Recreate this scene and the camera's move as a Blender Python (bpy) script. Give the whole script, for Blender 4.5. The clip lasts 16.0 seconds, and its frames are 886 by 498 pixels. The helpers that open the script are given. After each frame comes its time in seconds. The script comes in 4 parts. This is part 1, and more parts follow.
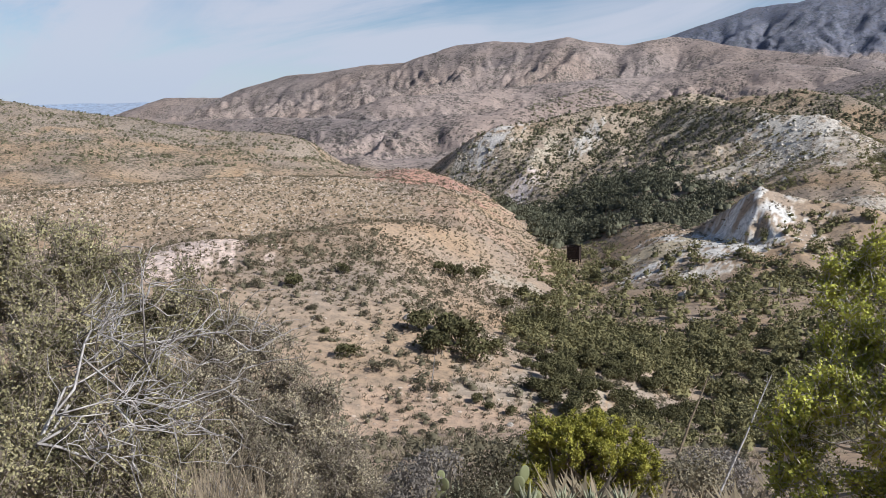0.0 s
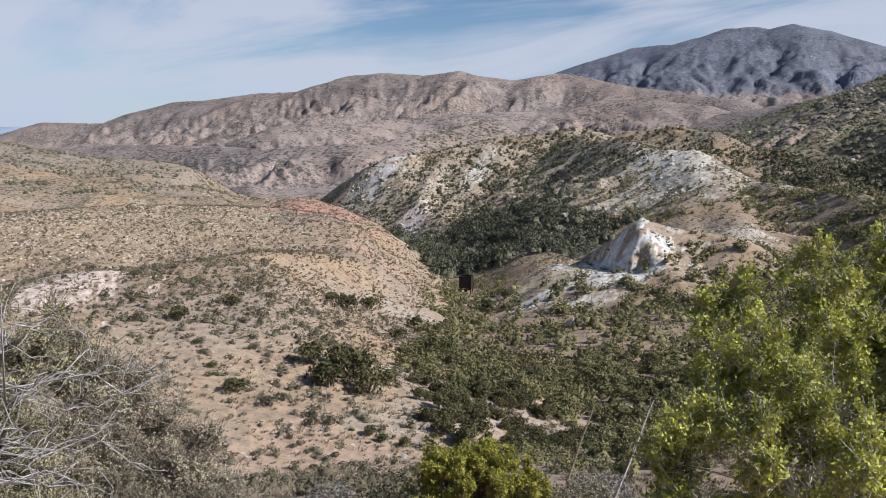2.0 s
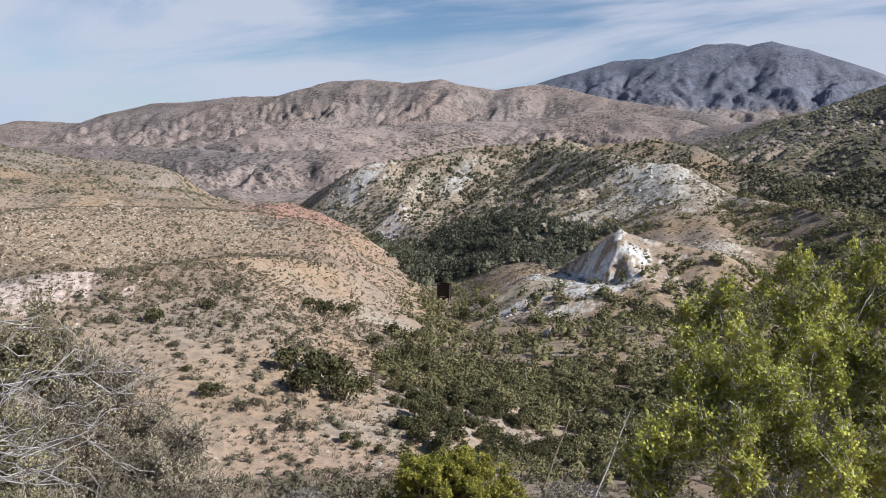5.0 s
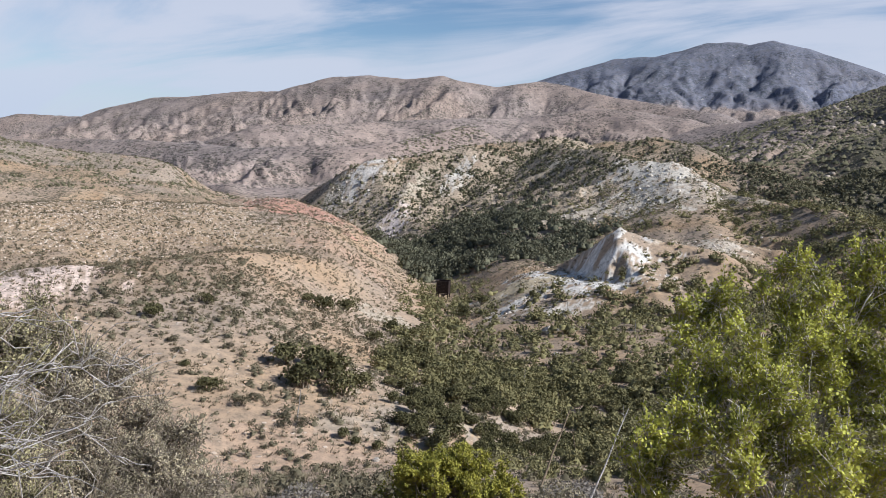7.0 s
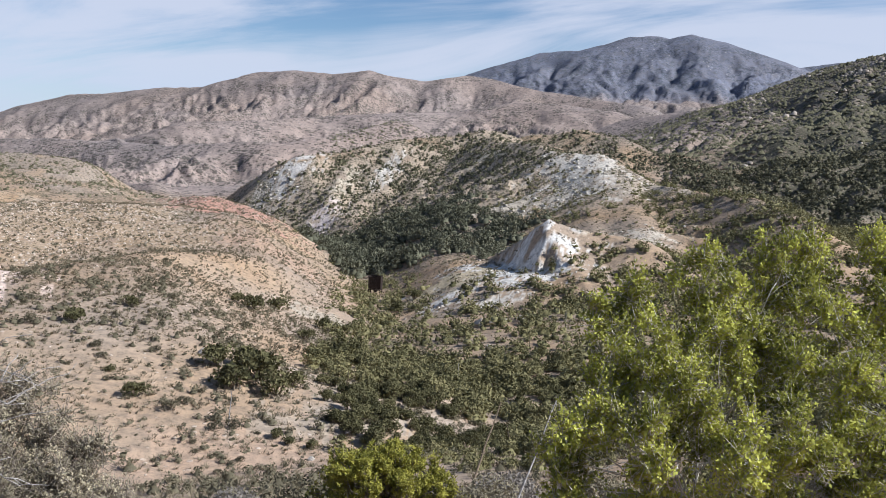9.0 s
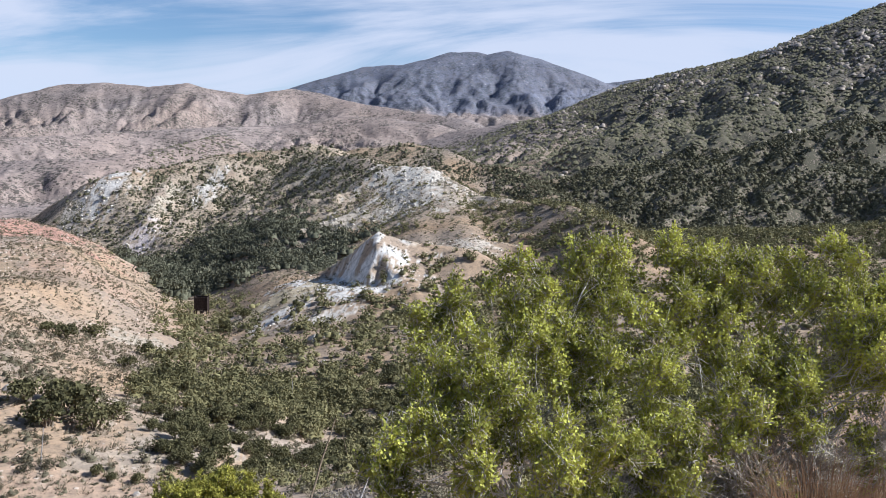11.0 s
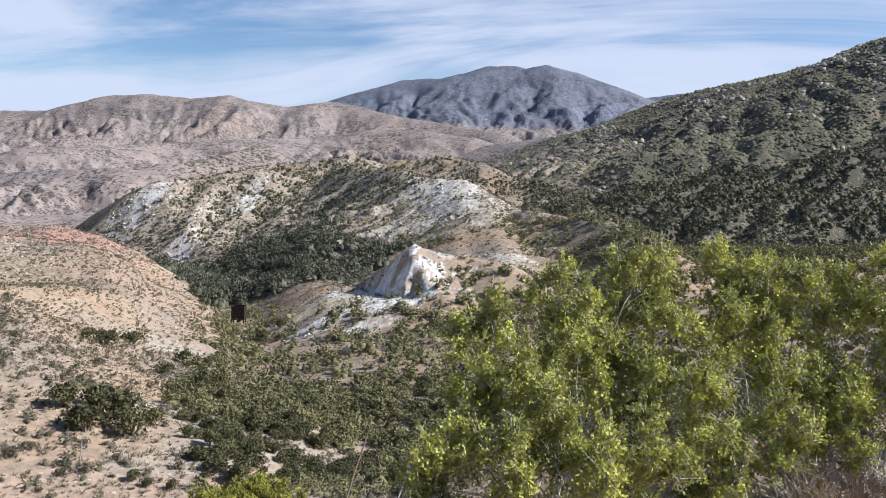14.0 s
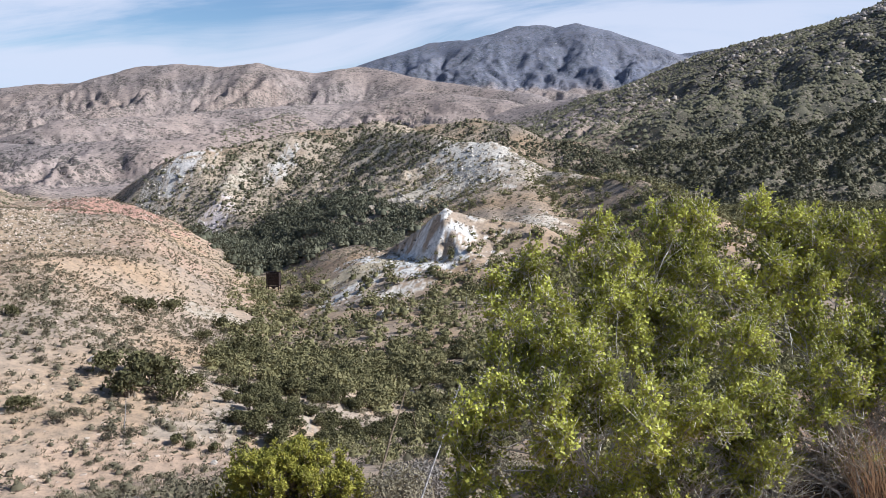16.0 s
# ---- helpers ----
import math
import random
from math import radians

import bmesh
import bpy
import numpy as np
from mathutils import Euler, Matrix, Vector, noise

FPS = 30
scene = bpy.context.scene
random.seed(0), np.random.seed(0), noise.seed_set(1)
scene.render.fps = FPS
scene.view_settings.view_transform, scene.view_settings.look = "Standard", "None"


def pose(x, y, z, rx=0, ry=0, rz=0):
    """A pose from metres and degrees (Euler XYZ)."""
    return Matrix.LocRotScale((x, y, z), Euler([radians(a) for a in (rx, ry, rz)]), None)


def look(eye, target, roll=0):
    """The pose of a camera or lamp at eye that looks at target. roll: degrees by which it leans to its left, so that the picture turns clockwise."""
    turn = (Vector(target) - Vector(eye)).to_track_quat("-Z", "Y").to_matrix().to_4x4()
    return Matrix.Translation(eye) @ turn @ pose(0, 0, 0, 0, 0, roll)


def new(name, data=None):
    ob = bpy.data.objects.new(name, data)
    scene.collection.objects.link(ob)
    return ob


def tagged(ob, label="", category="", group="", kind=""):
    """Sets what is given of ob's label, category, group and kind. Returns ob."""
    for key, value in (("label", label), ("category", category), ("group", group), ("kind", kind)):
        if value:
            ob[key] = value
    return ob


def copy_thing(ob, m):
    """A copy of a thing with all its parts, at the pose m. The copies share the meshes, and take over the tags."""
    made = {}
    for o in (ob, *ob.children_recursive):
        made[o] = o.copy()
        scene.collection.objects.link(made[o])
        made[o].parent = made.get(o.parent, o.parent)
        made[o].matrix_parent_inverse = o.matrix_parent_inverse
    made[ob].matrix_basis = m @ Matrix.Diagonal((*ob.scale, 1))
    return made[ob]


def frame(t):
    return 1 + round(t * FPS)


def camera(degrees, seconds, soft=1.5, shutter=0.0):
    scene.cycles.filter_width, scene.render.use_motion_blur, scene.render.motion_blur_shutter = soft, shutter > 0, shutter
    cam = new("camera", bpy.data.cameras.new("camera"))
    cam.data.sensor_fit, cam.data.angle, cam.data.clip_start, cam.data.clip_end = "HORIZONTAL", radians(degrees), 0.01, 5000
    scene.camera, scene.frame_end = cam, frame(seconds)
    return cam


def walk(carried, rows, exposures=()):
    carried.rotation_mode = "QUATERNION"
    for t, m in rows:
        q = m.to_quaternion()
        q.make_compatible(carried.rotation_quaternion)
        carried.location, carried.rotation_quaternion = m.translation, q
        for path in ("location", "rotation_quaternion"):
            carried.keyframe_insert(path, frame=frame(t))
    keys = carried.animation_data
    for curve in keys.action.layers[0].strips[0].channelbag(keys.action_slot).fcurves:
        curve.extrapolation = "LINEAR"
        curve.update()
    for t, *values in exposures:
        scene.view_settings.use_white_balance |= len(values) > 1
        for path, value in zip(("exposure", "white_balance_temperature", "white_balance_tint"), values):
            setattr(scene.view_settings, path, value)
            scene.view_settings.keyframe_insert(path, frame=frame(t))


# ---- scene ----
# ---------------------------------------------------------------- camera
cam = camera(57.2, 16.0, soft=0.5)
walk(cam, [
    (0.0, pose(-0.000, -0.000, 0.000, 80.000, -0.200, -0.000)),
    (0.5, pose(0.008, -0.017, 0.015, 80.978, -0.802, -3.317)),
    (1.0, pose(0.033, -0.005, 0.025, 81.746, -1.005, -5.062)),
    (1.5, pose(0.048, 0.032, 0.015, 82.112, -1.134, -6.492)),
    (2.0, pose(0.030, 0.021, 0.017, 82.208, -1.158, -7.478)),
    (2.5, pose(0.020, 0.007, 0.018, 82.356, -1.301, -8.149)),
    (3.0, pose(0.014, -0.000, 0.021, 82.505, -1.407, -8.559)),
    (3.5, pose(0.010, 0.005, 0.014, 82.610, -1.599, -8.758)),
    (4.0, pose(-0.010, -0.013, 0.017, 82.755, -1.836, -8.853)),
    (6.5, pose(-0.022, -0.015, 0.013, 82.820, -3.114, -8.682)),
    (7.0, pose(-0.016, -0.003, 0.010, 82.569, -2.966, -8.786)),
    (7.5, pose(-0.019, -0.004, 0.011, 82.078, -2.671, -8.858)),
    (8.0, pose(-0.008, 0.013, 0.011, 81.889, -2.193, -8.863)),
    (8.5, pose(0.001, 0.010, 0.016, 82.013, -2.022, -8.952)),
    (9.0, pose(0.078, 0.031, 0.030, 82.419, -2.266, -13.735)),
    (9.5, pose(0.148, 0.084, 0.026, 82.662, -2.625, -22.255)),
    (10.0, pose(0.150, 0.048, 0.041, 83.103, -2.126, -24.582)),
    (12.5, pose(0.166, 0.097, 0.012, 84.435, -1.727, -26.948)),
    (13.0, pose(0.153, 0.090, 0.011, 84.555, -2.036, -26.812)),
    (13.5, pose(0.160, 0.106, 0.006, 84.527, -2.147, -25.939)),
    (14.0, pose(0.152, 0.111, -0.004, 84.582, -2.141, -23.213)),
    (14.5, pose(0.170, 0.122, -0.010, 84.558, -2.102, -21.860)),
    (15.0, pose(0.174, 0.139, -0.017, 84.350, -1.921, -21.326)),
    (15.5, pose(0.159, 0.134, -0.015, 84.125, -0.773, -21.064)),
    (16.0, pose(0.150, 0.153, -0.040, 81.981, -0.804, -21.118)),
], [(0.0, 0.13, 6120, 10), (3.5, 0.11, 6050, 10), (7.0, 0.24, 6080, 10), (8.5, 0.27, 6020, 10), (10.0, 0.40, 5850, 10), (12.5, 0.45, 5820, 10), (16.0, 0.45, 5880, 10)])

# ---------------------------------------------------------------- sky and sun
SUN_AZ, SUN_EL = 113.0, 37.0          # degrees clockwise from +y, and above the horizon
sun_data = bpy.data.lights.new("sun", "SUN")
sun_data.energy, sun_data.angle, sun_data.color = 5.3, radians(0.53), (1.0, 0.98, 0.955)
sun = new("sun", sun_data)
to_sun = Vector((math.sin(radians(SUN_AZ)) * math.cos(radians(SUN_EL)),
                 math.cos(radians(SUN_AZ)) * math.cos(radians(SUN_EL)), math.sin(radians(SUN_EL))))
sun.matrix_world = look((200, 0, 300), Vector((200, 0, 300)) - to_sun)

world = bpy.data.worlds.new("sky")
scene.world = world
world.use_nodes = True
nt = world.node_tree
nt.nodes.clear()


class Nodes:
    """Short hand for building a node tree."""

    def __init__(self, tree):
        self.t = tree

    def add(self, kind, **sets):
        n = self.t.nodes.new(kind)
        for k, v in sets.items():
            if k in n.inputs:
                n.inputs[k].default_value = v
        return n

    def link(self, a, b):
        self.t.links.new(a, b)

    def put(self, sock, v):
        if isinstance(v, bpy.types.NodeSocket):
            self.t.links.new(v, sock)
        else:
            sock.default_value = v

    def math(self, op, a, b=0.0, clamp=False):
        n = self.t.nodes.new("ShaderNodeMath")
        n.operation, n.use_clamp = op, clamp
        self.put(n.inputs[0], a)
        self.put(n.inputs[1], b)
        return n.outputs[0]

    def ramp(self, fac, lo, hi, a=0.0, b=1.0):
        n = self.t.nodes.new("ShaderNodeMapRange")
        n.interpolation_type = "SMOOTHSTEP"
        for i, v in enumerate((fac, lo, hi, a, b)):
            self.put(n.inputs[i], v)
        return n.outputs[0]

    def mix(self, fac, a, b, how="MIX"):
        n = self.t.nodes.new("ShaderNodeMix")
        n.data_type, n.blend_type = "RGBA", how
        self.put(n.inputs[0], fac)
        for sock, v in ((n.inputs[6], a), (n.inputs[7], b)):
            self.put(sock, v if isinstance(v, bpy.types.NodeSocket) else (*v, 1.0))
        return n.outputs[2]

    def noise(self, vec, scale, detail=4.0, rough=0.55, dist=0.0):
        n = self.t.nodes.new("ShaderNodeTexNoise")
        self.t.links.new(vec, n.inputs["Vector"])
        n.inputs["Scale"].default_value, n.inputs["Detail"].default_value = scale, detail
        n.inputs["Roughness"].default_value, n.inputs["Distortion"].default_value = rough, dist
        return n.outputs["Fac"]

    def voronoi(self, vec, scale, feature="F1", rnd=1.0):
        n = self.t.nodes.new("ShaderNodeTexVoronoi")
        n.feature = feature
        self.t.links.new(vec, n.inputs["Vector"])
        n.inputs["Scale"].default_value, n.inputs["Randomness"].default_value = scale, rnd
        return n

    def scaled(self, vec, s):
        n = self.t.nodes.new("ShaderNodeMapping")
        self.t.links.new(vec, n.inputs["Vector"])
        n.inputs["Scale"].default_value = s
        return n.outputs[0]


N = Nodes(nt)
sky = N.add("ShaderNodeTexSky")
sky.sky_type, sky.sun_disc = "NISHITA", False
sky.sun_elevation, sky.sun_rotation = radians(SUN_EL), radians(SUN_AZ)
sky.altitude, sky.air_density, sky.dust_density, sky.ozone_density = 1200.0, 1.0, 0.25, 3.0
coord = N.add("ShaderNodeTexCoord").outputs["Generated"]
sep = N.add("ShaderNodeSeparateXYZ")
N.link(coord, sep.inputs[0])
up = N.math("MAXIMUM", sep.outputs[2], 0.0)
# cirrus on a flat layer high above: the direction divided by its height
lift = N.math("ADD", up, 0.24)
flat = N.add("ShaderNodeCombineXYZ")
N.link(N.math("DIVIDE", sep.outputs[0], lift), flat.inputs[0])
N.link(N.math("DIVIDE", sep.outputs[1], lift), flat.inputs[1])
turned = N.add("ShaderNodeMapping")
N.link(flat.outputs[0], turned.inputs["Vector"])
turned.inputs["Rotation"].default_value = (0, 0, radians(38))
turned.inputs["Location"].default_value = (0.4, 0.2, 0)
stretch = N.scaled(turned.outputs[0], (0.22, 0.62, 1.0))
wisps = N.noise(stretch, 2.4, 8.0, 0.6, 1.1)
veil = N.noise(turned.outputs[0], 0.42, 4.0, 0.55, 0.5)
cover = N.ramp(N.math("ADD", N.math("MULTIPLY", wisps, 0.62), N.math("MULTIPLY", veil, 0.6)), 0.49, 0.69)
bank = N.ramp(up, 0.46, 0.24)
cloudy = N.mix(N.math("MULTIPLY", N.math("MULTIPLY", cover, bank), 0.85), sky.outputs[0], (6.7, 6.9, 7.8))
cloudy = N.mix(N.ramp(up, 0.10, 0.0, 0.0, 0.75), cloudy, (5.6, 6.4, 7.8))     # pale blue haze along the horizon
bg = N.add("ShaderNodeBackground", Strength=0.082)
N.link(cloudy, bg.inputs[0])
N.link(bg.outputs[0], N.add("ShaderNodeOutputWorld").inputs[0])

# ---------------------------------------------------------------- materials
def material(name):
    m = bpy.data.materials.new(name)
    m.use_nodes = True
    m.node_tree.nodes.clear()
    n = Nodes(m.node_tree)
    out = n.add("ShaderNodeOutputMaterial")
    return m, n, out


def surface(n, out, color, rough=0.9, bump=None, strength=0.5, dist=0.1):
    b = n.add("ShaderNodeBsdfPrincipled", Roughness=rough)
    b.inputs["Specular IOR Level"].default_value = 0.15
    n.put(b.inputs["Base Color"], color if isinstance(color, bpy.types.NodeSocket) else (*color, 1.0))
    if bump is not None:
        k = n.add("ShaderNodeBump", Strength=strength, Distance=dist)
        n.link(bump, k.inputs["Height"])
        n.link(k.outputs[0], b.inputs["Normal"])
    n.link(b.outputs[0], out.inputs[0])
    return b


def earth_material(name, grain, scrub_scale, scrub_color):
    """Soil whose colour zones, painted far haze among them, are in the mesh, with stones, grit and, for far slopes, a
    cover of small scrub.
    """
    m, n, out = material(name)
    pos = n.add("ShaderNodeNewGeometry").outputs["Position"]
    soil_haze = n.add("ShaderNodeAttribute")
    soil_haze.attribute_name = "soil_haze"
    cover = n.add("ShaderNodeAttribute")
    cover.attribute_name = "scrub"
    big = n.noise(pos, 0.05 / grain, 5.0, 0.6)
    fine = n.noise(pos, 0.9 / grain, 6.0, 0.65)
    c = n.mix(n.ramp(big, 0.3, 0.7), soil_haze.outputs["Color"], (0.5, 0.47, 0.44), "SOFT_LIGHT")
    c = n.mix(n.ramp(fine, 0.38, 0.68, 0.0, 0.5), c, (0.13, 0.112, 0.09), "MIX")
    speck = n.noise(pos, 3.2 / grain, 3.0, 0.75)
    c = n.mix(n.ramp(speck, 0.50, 0.64, 0.0, 0.5), c, n.mix(0.55, c, (0.05, 0.044, 0.03)))
    # pale stones
    v = n.voronoi(pos, 1.1 / grain)
    stone = n.ramp(n.math("ADD", v.outputs["Distance"], n.math("MULTIPLY", n.math("SUBTRACT", fine, 0.5), 0.9)), 0.26, 0.14)
    some = n.ramp(n.noise(pos, 0.25 / grain, 3.0), 0.45, 0.62)
    vc = n.add("ShaderNodeSeparateColor")
    n.link(v.outputs["Color"], vc.inputs[0])
    pick = n.ramp(vc.outputs[0], 0.45, 0.6)
    sfac = n.math("MULTIPLY", n.math("MULTIPLY", stone, pick), some)
    c = n.mix(n.math("MULTIPLY", sfac, 0.7), c, n.mix(0.5, c, (0.75, 0.68, 0.58)))
    # low scrub, two sizes
    s1 = n.voronoi(pos, scrub_scale)
    s2 = n.voronoi(pos, scrub_scale * 2.3)
    warp = n.noise(pos, scrub_scale * 3.0, 3.0)
    wob = n.math("MULTIPLY", n.math("SUBTRACT", warp, 0.5), 0.45)
    patch = n.math("ADD", n.ramp(n.noise(pos, scrub_scale * 0.13, 4.0, 0.6), 0.35, 0.65, 0.12, 0.36), cover.outputs["Fac"])
    f1 = n.ramp(n.math("SUBTRACT", n.math("ADD", s1.outputs["Distance"], wob), patch), 0.05, -0.07)
    f2 = n.ramp(n.math("SUBTRACT", n.math("ADD", s2.outputs["Distance"], wob), patch), 0.0, -0.12)
    f = n.math("MULTIPLY", n.math("MAXIMUM", f1, f2), n.ramp(cover.outputs["Fac"], 0.0, 0.05))
    green = n.mix(n.noise(pos, scrub_scale * 0.7, 2.0), scrub_color, tuple(v * 1.9 for v in scrub_color))
    c = n.mix(n.math("MULTIPLY", f, 0.75), c, green)
    h = n.math("ADD", n.math("MULTIPLY", fine, 0.5), n.math("ADD", n.math("MULTIPLY", sfac, 0.5), n.math("MULTIPLY", f, 0.9)))
    surface(n, out, c, 0.95, h, 0.8, 0.22 * grain)
    return m


def leaf_material(name, dark, light, translucent=0.25, rough=0.55):
    """Leaves that differ from one to the next and from plant to plant; some light comes through them."""
    m, n, out = material(name)
    g = n.add("ShaderNodeNewGeometry")
    info = n.add("ShaderNodeObjectInfo")
    tint = n.add("ShaderNodeAttribute")
    tint.attribute_name = "tint"
    f = n.math("ADD", n.math("MULTIPLY", g.outputs["Random Per Island"], 0.36),
               n.math("ADD", n.math("MULTIPLY", info.outputs["Random"], 0.24), n.math("MULTIPLY", tint.outputs["Fac"], 0.5)), True)
    c = n.mix(f, dark, light)
    b = n.add("ShaderNodeBsdfPrincipled", Roughness=rough)
    b.inputs["Specular IOR Level"].default_value = 0.12
    n.link(c, b.inputs["Base Color"])
    t = n.add("ShaderNodeBsdfTranslucent")
    n.link(n.mix(0.5, c, tuple(min(1.0, v * 1.6) for v in light)), t.inputs[0])
    mx = n.add("ShaderNodeMixShader", Fac=translucent)
    n.link(b.outputs[0], mx.inputs[1])
    n.link(t.outputs[0], mx.inputs[2])
    n.link(mx.outputs[0], out.inputs[0])
    return m


def bark_material(name, a, b, scale=14.0):
    m, n, out = material(name)
    pos = n.scaled(n.add("ShaderNodeTexCoord").outputs["Object"], (1, 1, 0.5))
    f = n.noise(pos, scale, 6.0, 0.65)
    surface(n, out, n.mix(n.ramp(f, 0.3, 0.7), a, b), 0.85, f, 0.6, 0.01)
    return m


EARTH = earth_material("dry_earth", 1.0, 0.55, (0.060, 0.058, 0.036))
HILL_EARTH = earth_material("hill_earth", 9.0, 0.15, (0.050, 0.047, 0.038))
# bluish scrub: distance haze put into the colour of the far mountain
HAZED_EARTH = earth_material("hazed_mountain_earth", 22.0, 0.065, (0.060, 0.066, 0.075))
SCRUB = leaf_material("scrub_leaves", (0.026, 0.028, 0.012), (0.310, 0.275, 0.130), 0.05, 0.8)
CANYON = leaf_material("canyon_oak_leaves", (0.022, 0.025, 0.016), (0.175, 0.170, 0.110), 0.04, 0.8)
DRYSCRUB = leaf_material("dry_scrub", (0.105, 0.086, 0.056), (0.29, 0.235, 0.155), 0.10, 0.9)
OAK = leaf_material("oak_leaves", (0.022, 0.032, 0.008), (0.66, 0.645, 0.125), 0.12, 0.6)
JUNIPER = leaf_material("juniper_sprays", (0.050, 0.060, 0.012), (0.52, 0.48, 0.095), 0.12, 0.7)
GREYLEAF = leaf_material("grey_leaves", (0.075, 0.065, 0.040), (0.58, 0.50, 0.34), 0.10, 0.7)
GREYGREEN = leaf_material("grey_green_leaves", (0.052, 0.050, 0.022), (0.58, 0.515, 0.285), 0.10, 0.7)
GREYSCRUB = leaf_material("grey_scrub_leaves", (0.060, 0.054, 0.034), (0.215, 0.185, 0.118), 0.10, 0.85)
RUSSET = leaf_material("russet_brush", (0.16, 0.09, 0.05), (0.42, 0.27, 0.16), 0.2, 0.8)
CACTUS = leaf_material("cactus_pads", (0.17, 0.18, 0.09), (0.30, 0.30, 0.17), 0.0, 0.6)
STRAW = leaf_material("dry_grass", (0.22, 0.17, 0.11), (0.52, 0.43, 0.31), 0.25, 0.7)
AGAVE = leaf_material("agave_leaves", (0.22, 0.23, 0.14), (0.48, 0.46, 0.32), 0.10, 0.6)
DEADWOOD = bark_material("weathered_wood", (0.20, 0.18, 0.165), (0.52, 0.48, 0.44), 22.0)
PALEBARK = bark_material("pale_bark", (0.28, 0.24, 0.20), (0.66, 0.60, 0.52), 22.0)
TWIG = bark_material("grey_twigs", (0.13, 0.105, 0.080), (0.35, 0.295, 0.235), 30.0)
BROWN = bark_material("brown_stalk", (0.10, 0.075, 0.05), (0.24, 0.18, 0.12), 20.0)
RUST = bark_material("rusted_steel", (0.020, 0.015, 0.013), (0.050, 0.034, 0.028), 3.0)
RIDGEROCK = bark_material("ridge_granite", (0.25, 0.205, 0.165), (0.50, 0.42, 0.34), 0.12)
LAVENDER = leaf_material("grey_violet_brush", (0.13, 0.113, 0.095), (0.37, 0.33, 0.285), 0.1, 0.9)
HILLSCRUB = leaf_material("hill_scrub_leaves", (0.036, 0.037, 0.020), (0.210, 0.188, 0.112), 0.04, 0.8)
TANSTONE = bark_material("tan_stone", (0.42, 0.33, 0.25), (0.66, 0.55, 0.44), 0.8)
PALEROCK = bark_material("pale_rock", (0.44, 0.37, 0.29), (0.70, 0.63, 0.54), 0.3)
ROCK = bark_material("granite", (0.28, 0.24, 0.20), (0.50, 0.45, 0.38), 1.6)

# ---------------------------------------------------------------- the lie of the land
def lattice(ix, iy, seed):
    h = (ix * 374761393 + iy * 668265263 + seed * 974711) & 0x7FFFFFFF
    h = ((h ^ (h >> 13)) * 1274126177) & 0x7FFFFFFF
    return ((h ^ (h >> 16)) & 0xFFFF) / 65535.0 * 2.0 * np.pi


def perlin(x, y, seed=0):
    ix, iy = np.floor(x).astype(np.int64), np.floor(y).astype(np.int64)
    fx, fy = x - ix, y - iy
    u, v = fx * fx * fx * (fx * (fx * 6 - 15) + 10), fy * fy * fy * (fy * (fy * 6 - 15) + 10)

    def corner(dx, dy):
        a = lattice(ix + dx, iy + dy, seed)
        return np.cos(a) * (fx - dx) + np.sin(a) * (fy - dy)

    low = corner(0, 0) * (1 - u) + corner(1, 0) * u
    high = corner(0, 1) * (1 - u) + corner(1, 1) * u
    return (low * (1 - v) + high * v) * 1.5


def ridged(x, y, seed=0, octaves=3):
    total, amp, whole = 0.0, 1.0, 0.0
    for o in range(octaves):
        total = total + amp * (1.0 - 2.0 * np.abs(perlin(x * 2 ** o, y * 2 ** o, seed + o)))
        whole += amp
        amp *= 0.58
    return total / whole


def smooth(v, lo, hi):
    t = np.clip((v - lo) / (hi - lo), 0.0, 1.0)
    return t * t * (3 - 2 * t)


def ravines(X, Y, S, D, length, seed):
    """0 on the spurs of a flank, 1 in the beds of the ravines that run down it and gather smaller ones from both sides."""
    wob = perlin(X / length * 0.5, Y / length * 0.5, seed + 9)
    u, v = S / length + 0.45 * wob, D / length
    one = 1 - 1.5 * np.abs(perlin(u, v * 0.28 + 0.4 * wob, seed))
    two = 1 - 1.5 * np.abs(perlin(u * 2.1 + 0.8 * v + 0.3 * wob, v * 0.8, seed + 1))
    three = 1 - 1.5 * np.abs(perlin(u * 4.3 - 1.3 * v, v * 1.9, seed + 2))
    four = 1 - 1.5 * np.abs(perlin(u * 9.5 + 1.5 * v, v * 4.5, seed + 3))
    return 0.50 * one + 0.30 * two + 0.19 * three + 0.11 * four - 0.12


def crest(X, Y, line, front, back, round_off, gully=0.0, length=60.0, seed=0, concave=0.0):
    """Height of a ridge that runs along a line of (x, y, z), falling by front and back (metres per metre) on its two sides,
    cut by gullies that run down its flanks. The front lies to the right of the line's direction."""
    best = np.full(X.shape, -1e9)
    D = np.full(X.shape, 1e9)
    for (x0, y0, z0), (x1, y1, z1) in zip(line[:-1], line[1:]):
        dx, dy = x1 - x0, y1 - y0
        size = math.hypot(dx, dy)
        t = np.clip(((X - x0) * dx + (Y - y0) * dy) / size ** 2, 0, 1)
        px, py = X - (x0 + t * dx), Y - (y0 + t * dy)
        d = np.sqrt(px * px + py * py) + 1e-6
        side = 0.5 + 0.5 * (px * dy - py * dx) / size / d
        slope = back + (front - back) * side
        fall = np.sqrt(d * d + round_off ** 2) - round_off
        if concave:
            fall = 0.4 * fall + 0.6 * concave * (1 - np.exp(-fall / concave))
        h = z0 + (z1 - z0) * t - slope * fall
        best = np.maximum(best, h)
        D = np.minimum(D, d)
    if gully:
        (ax, ay, _), (bx, by, _) = line[0], line[-1]
        size = math.hypot(bx - ax, by - ay)
        S = ((X - ax) * (bx - ax) + (Y - ay) * (by - ay)) / size
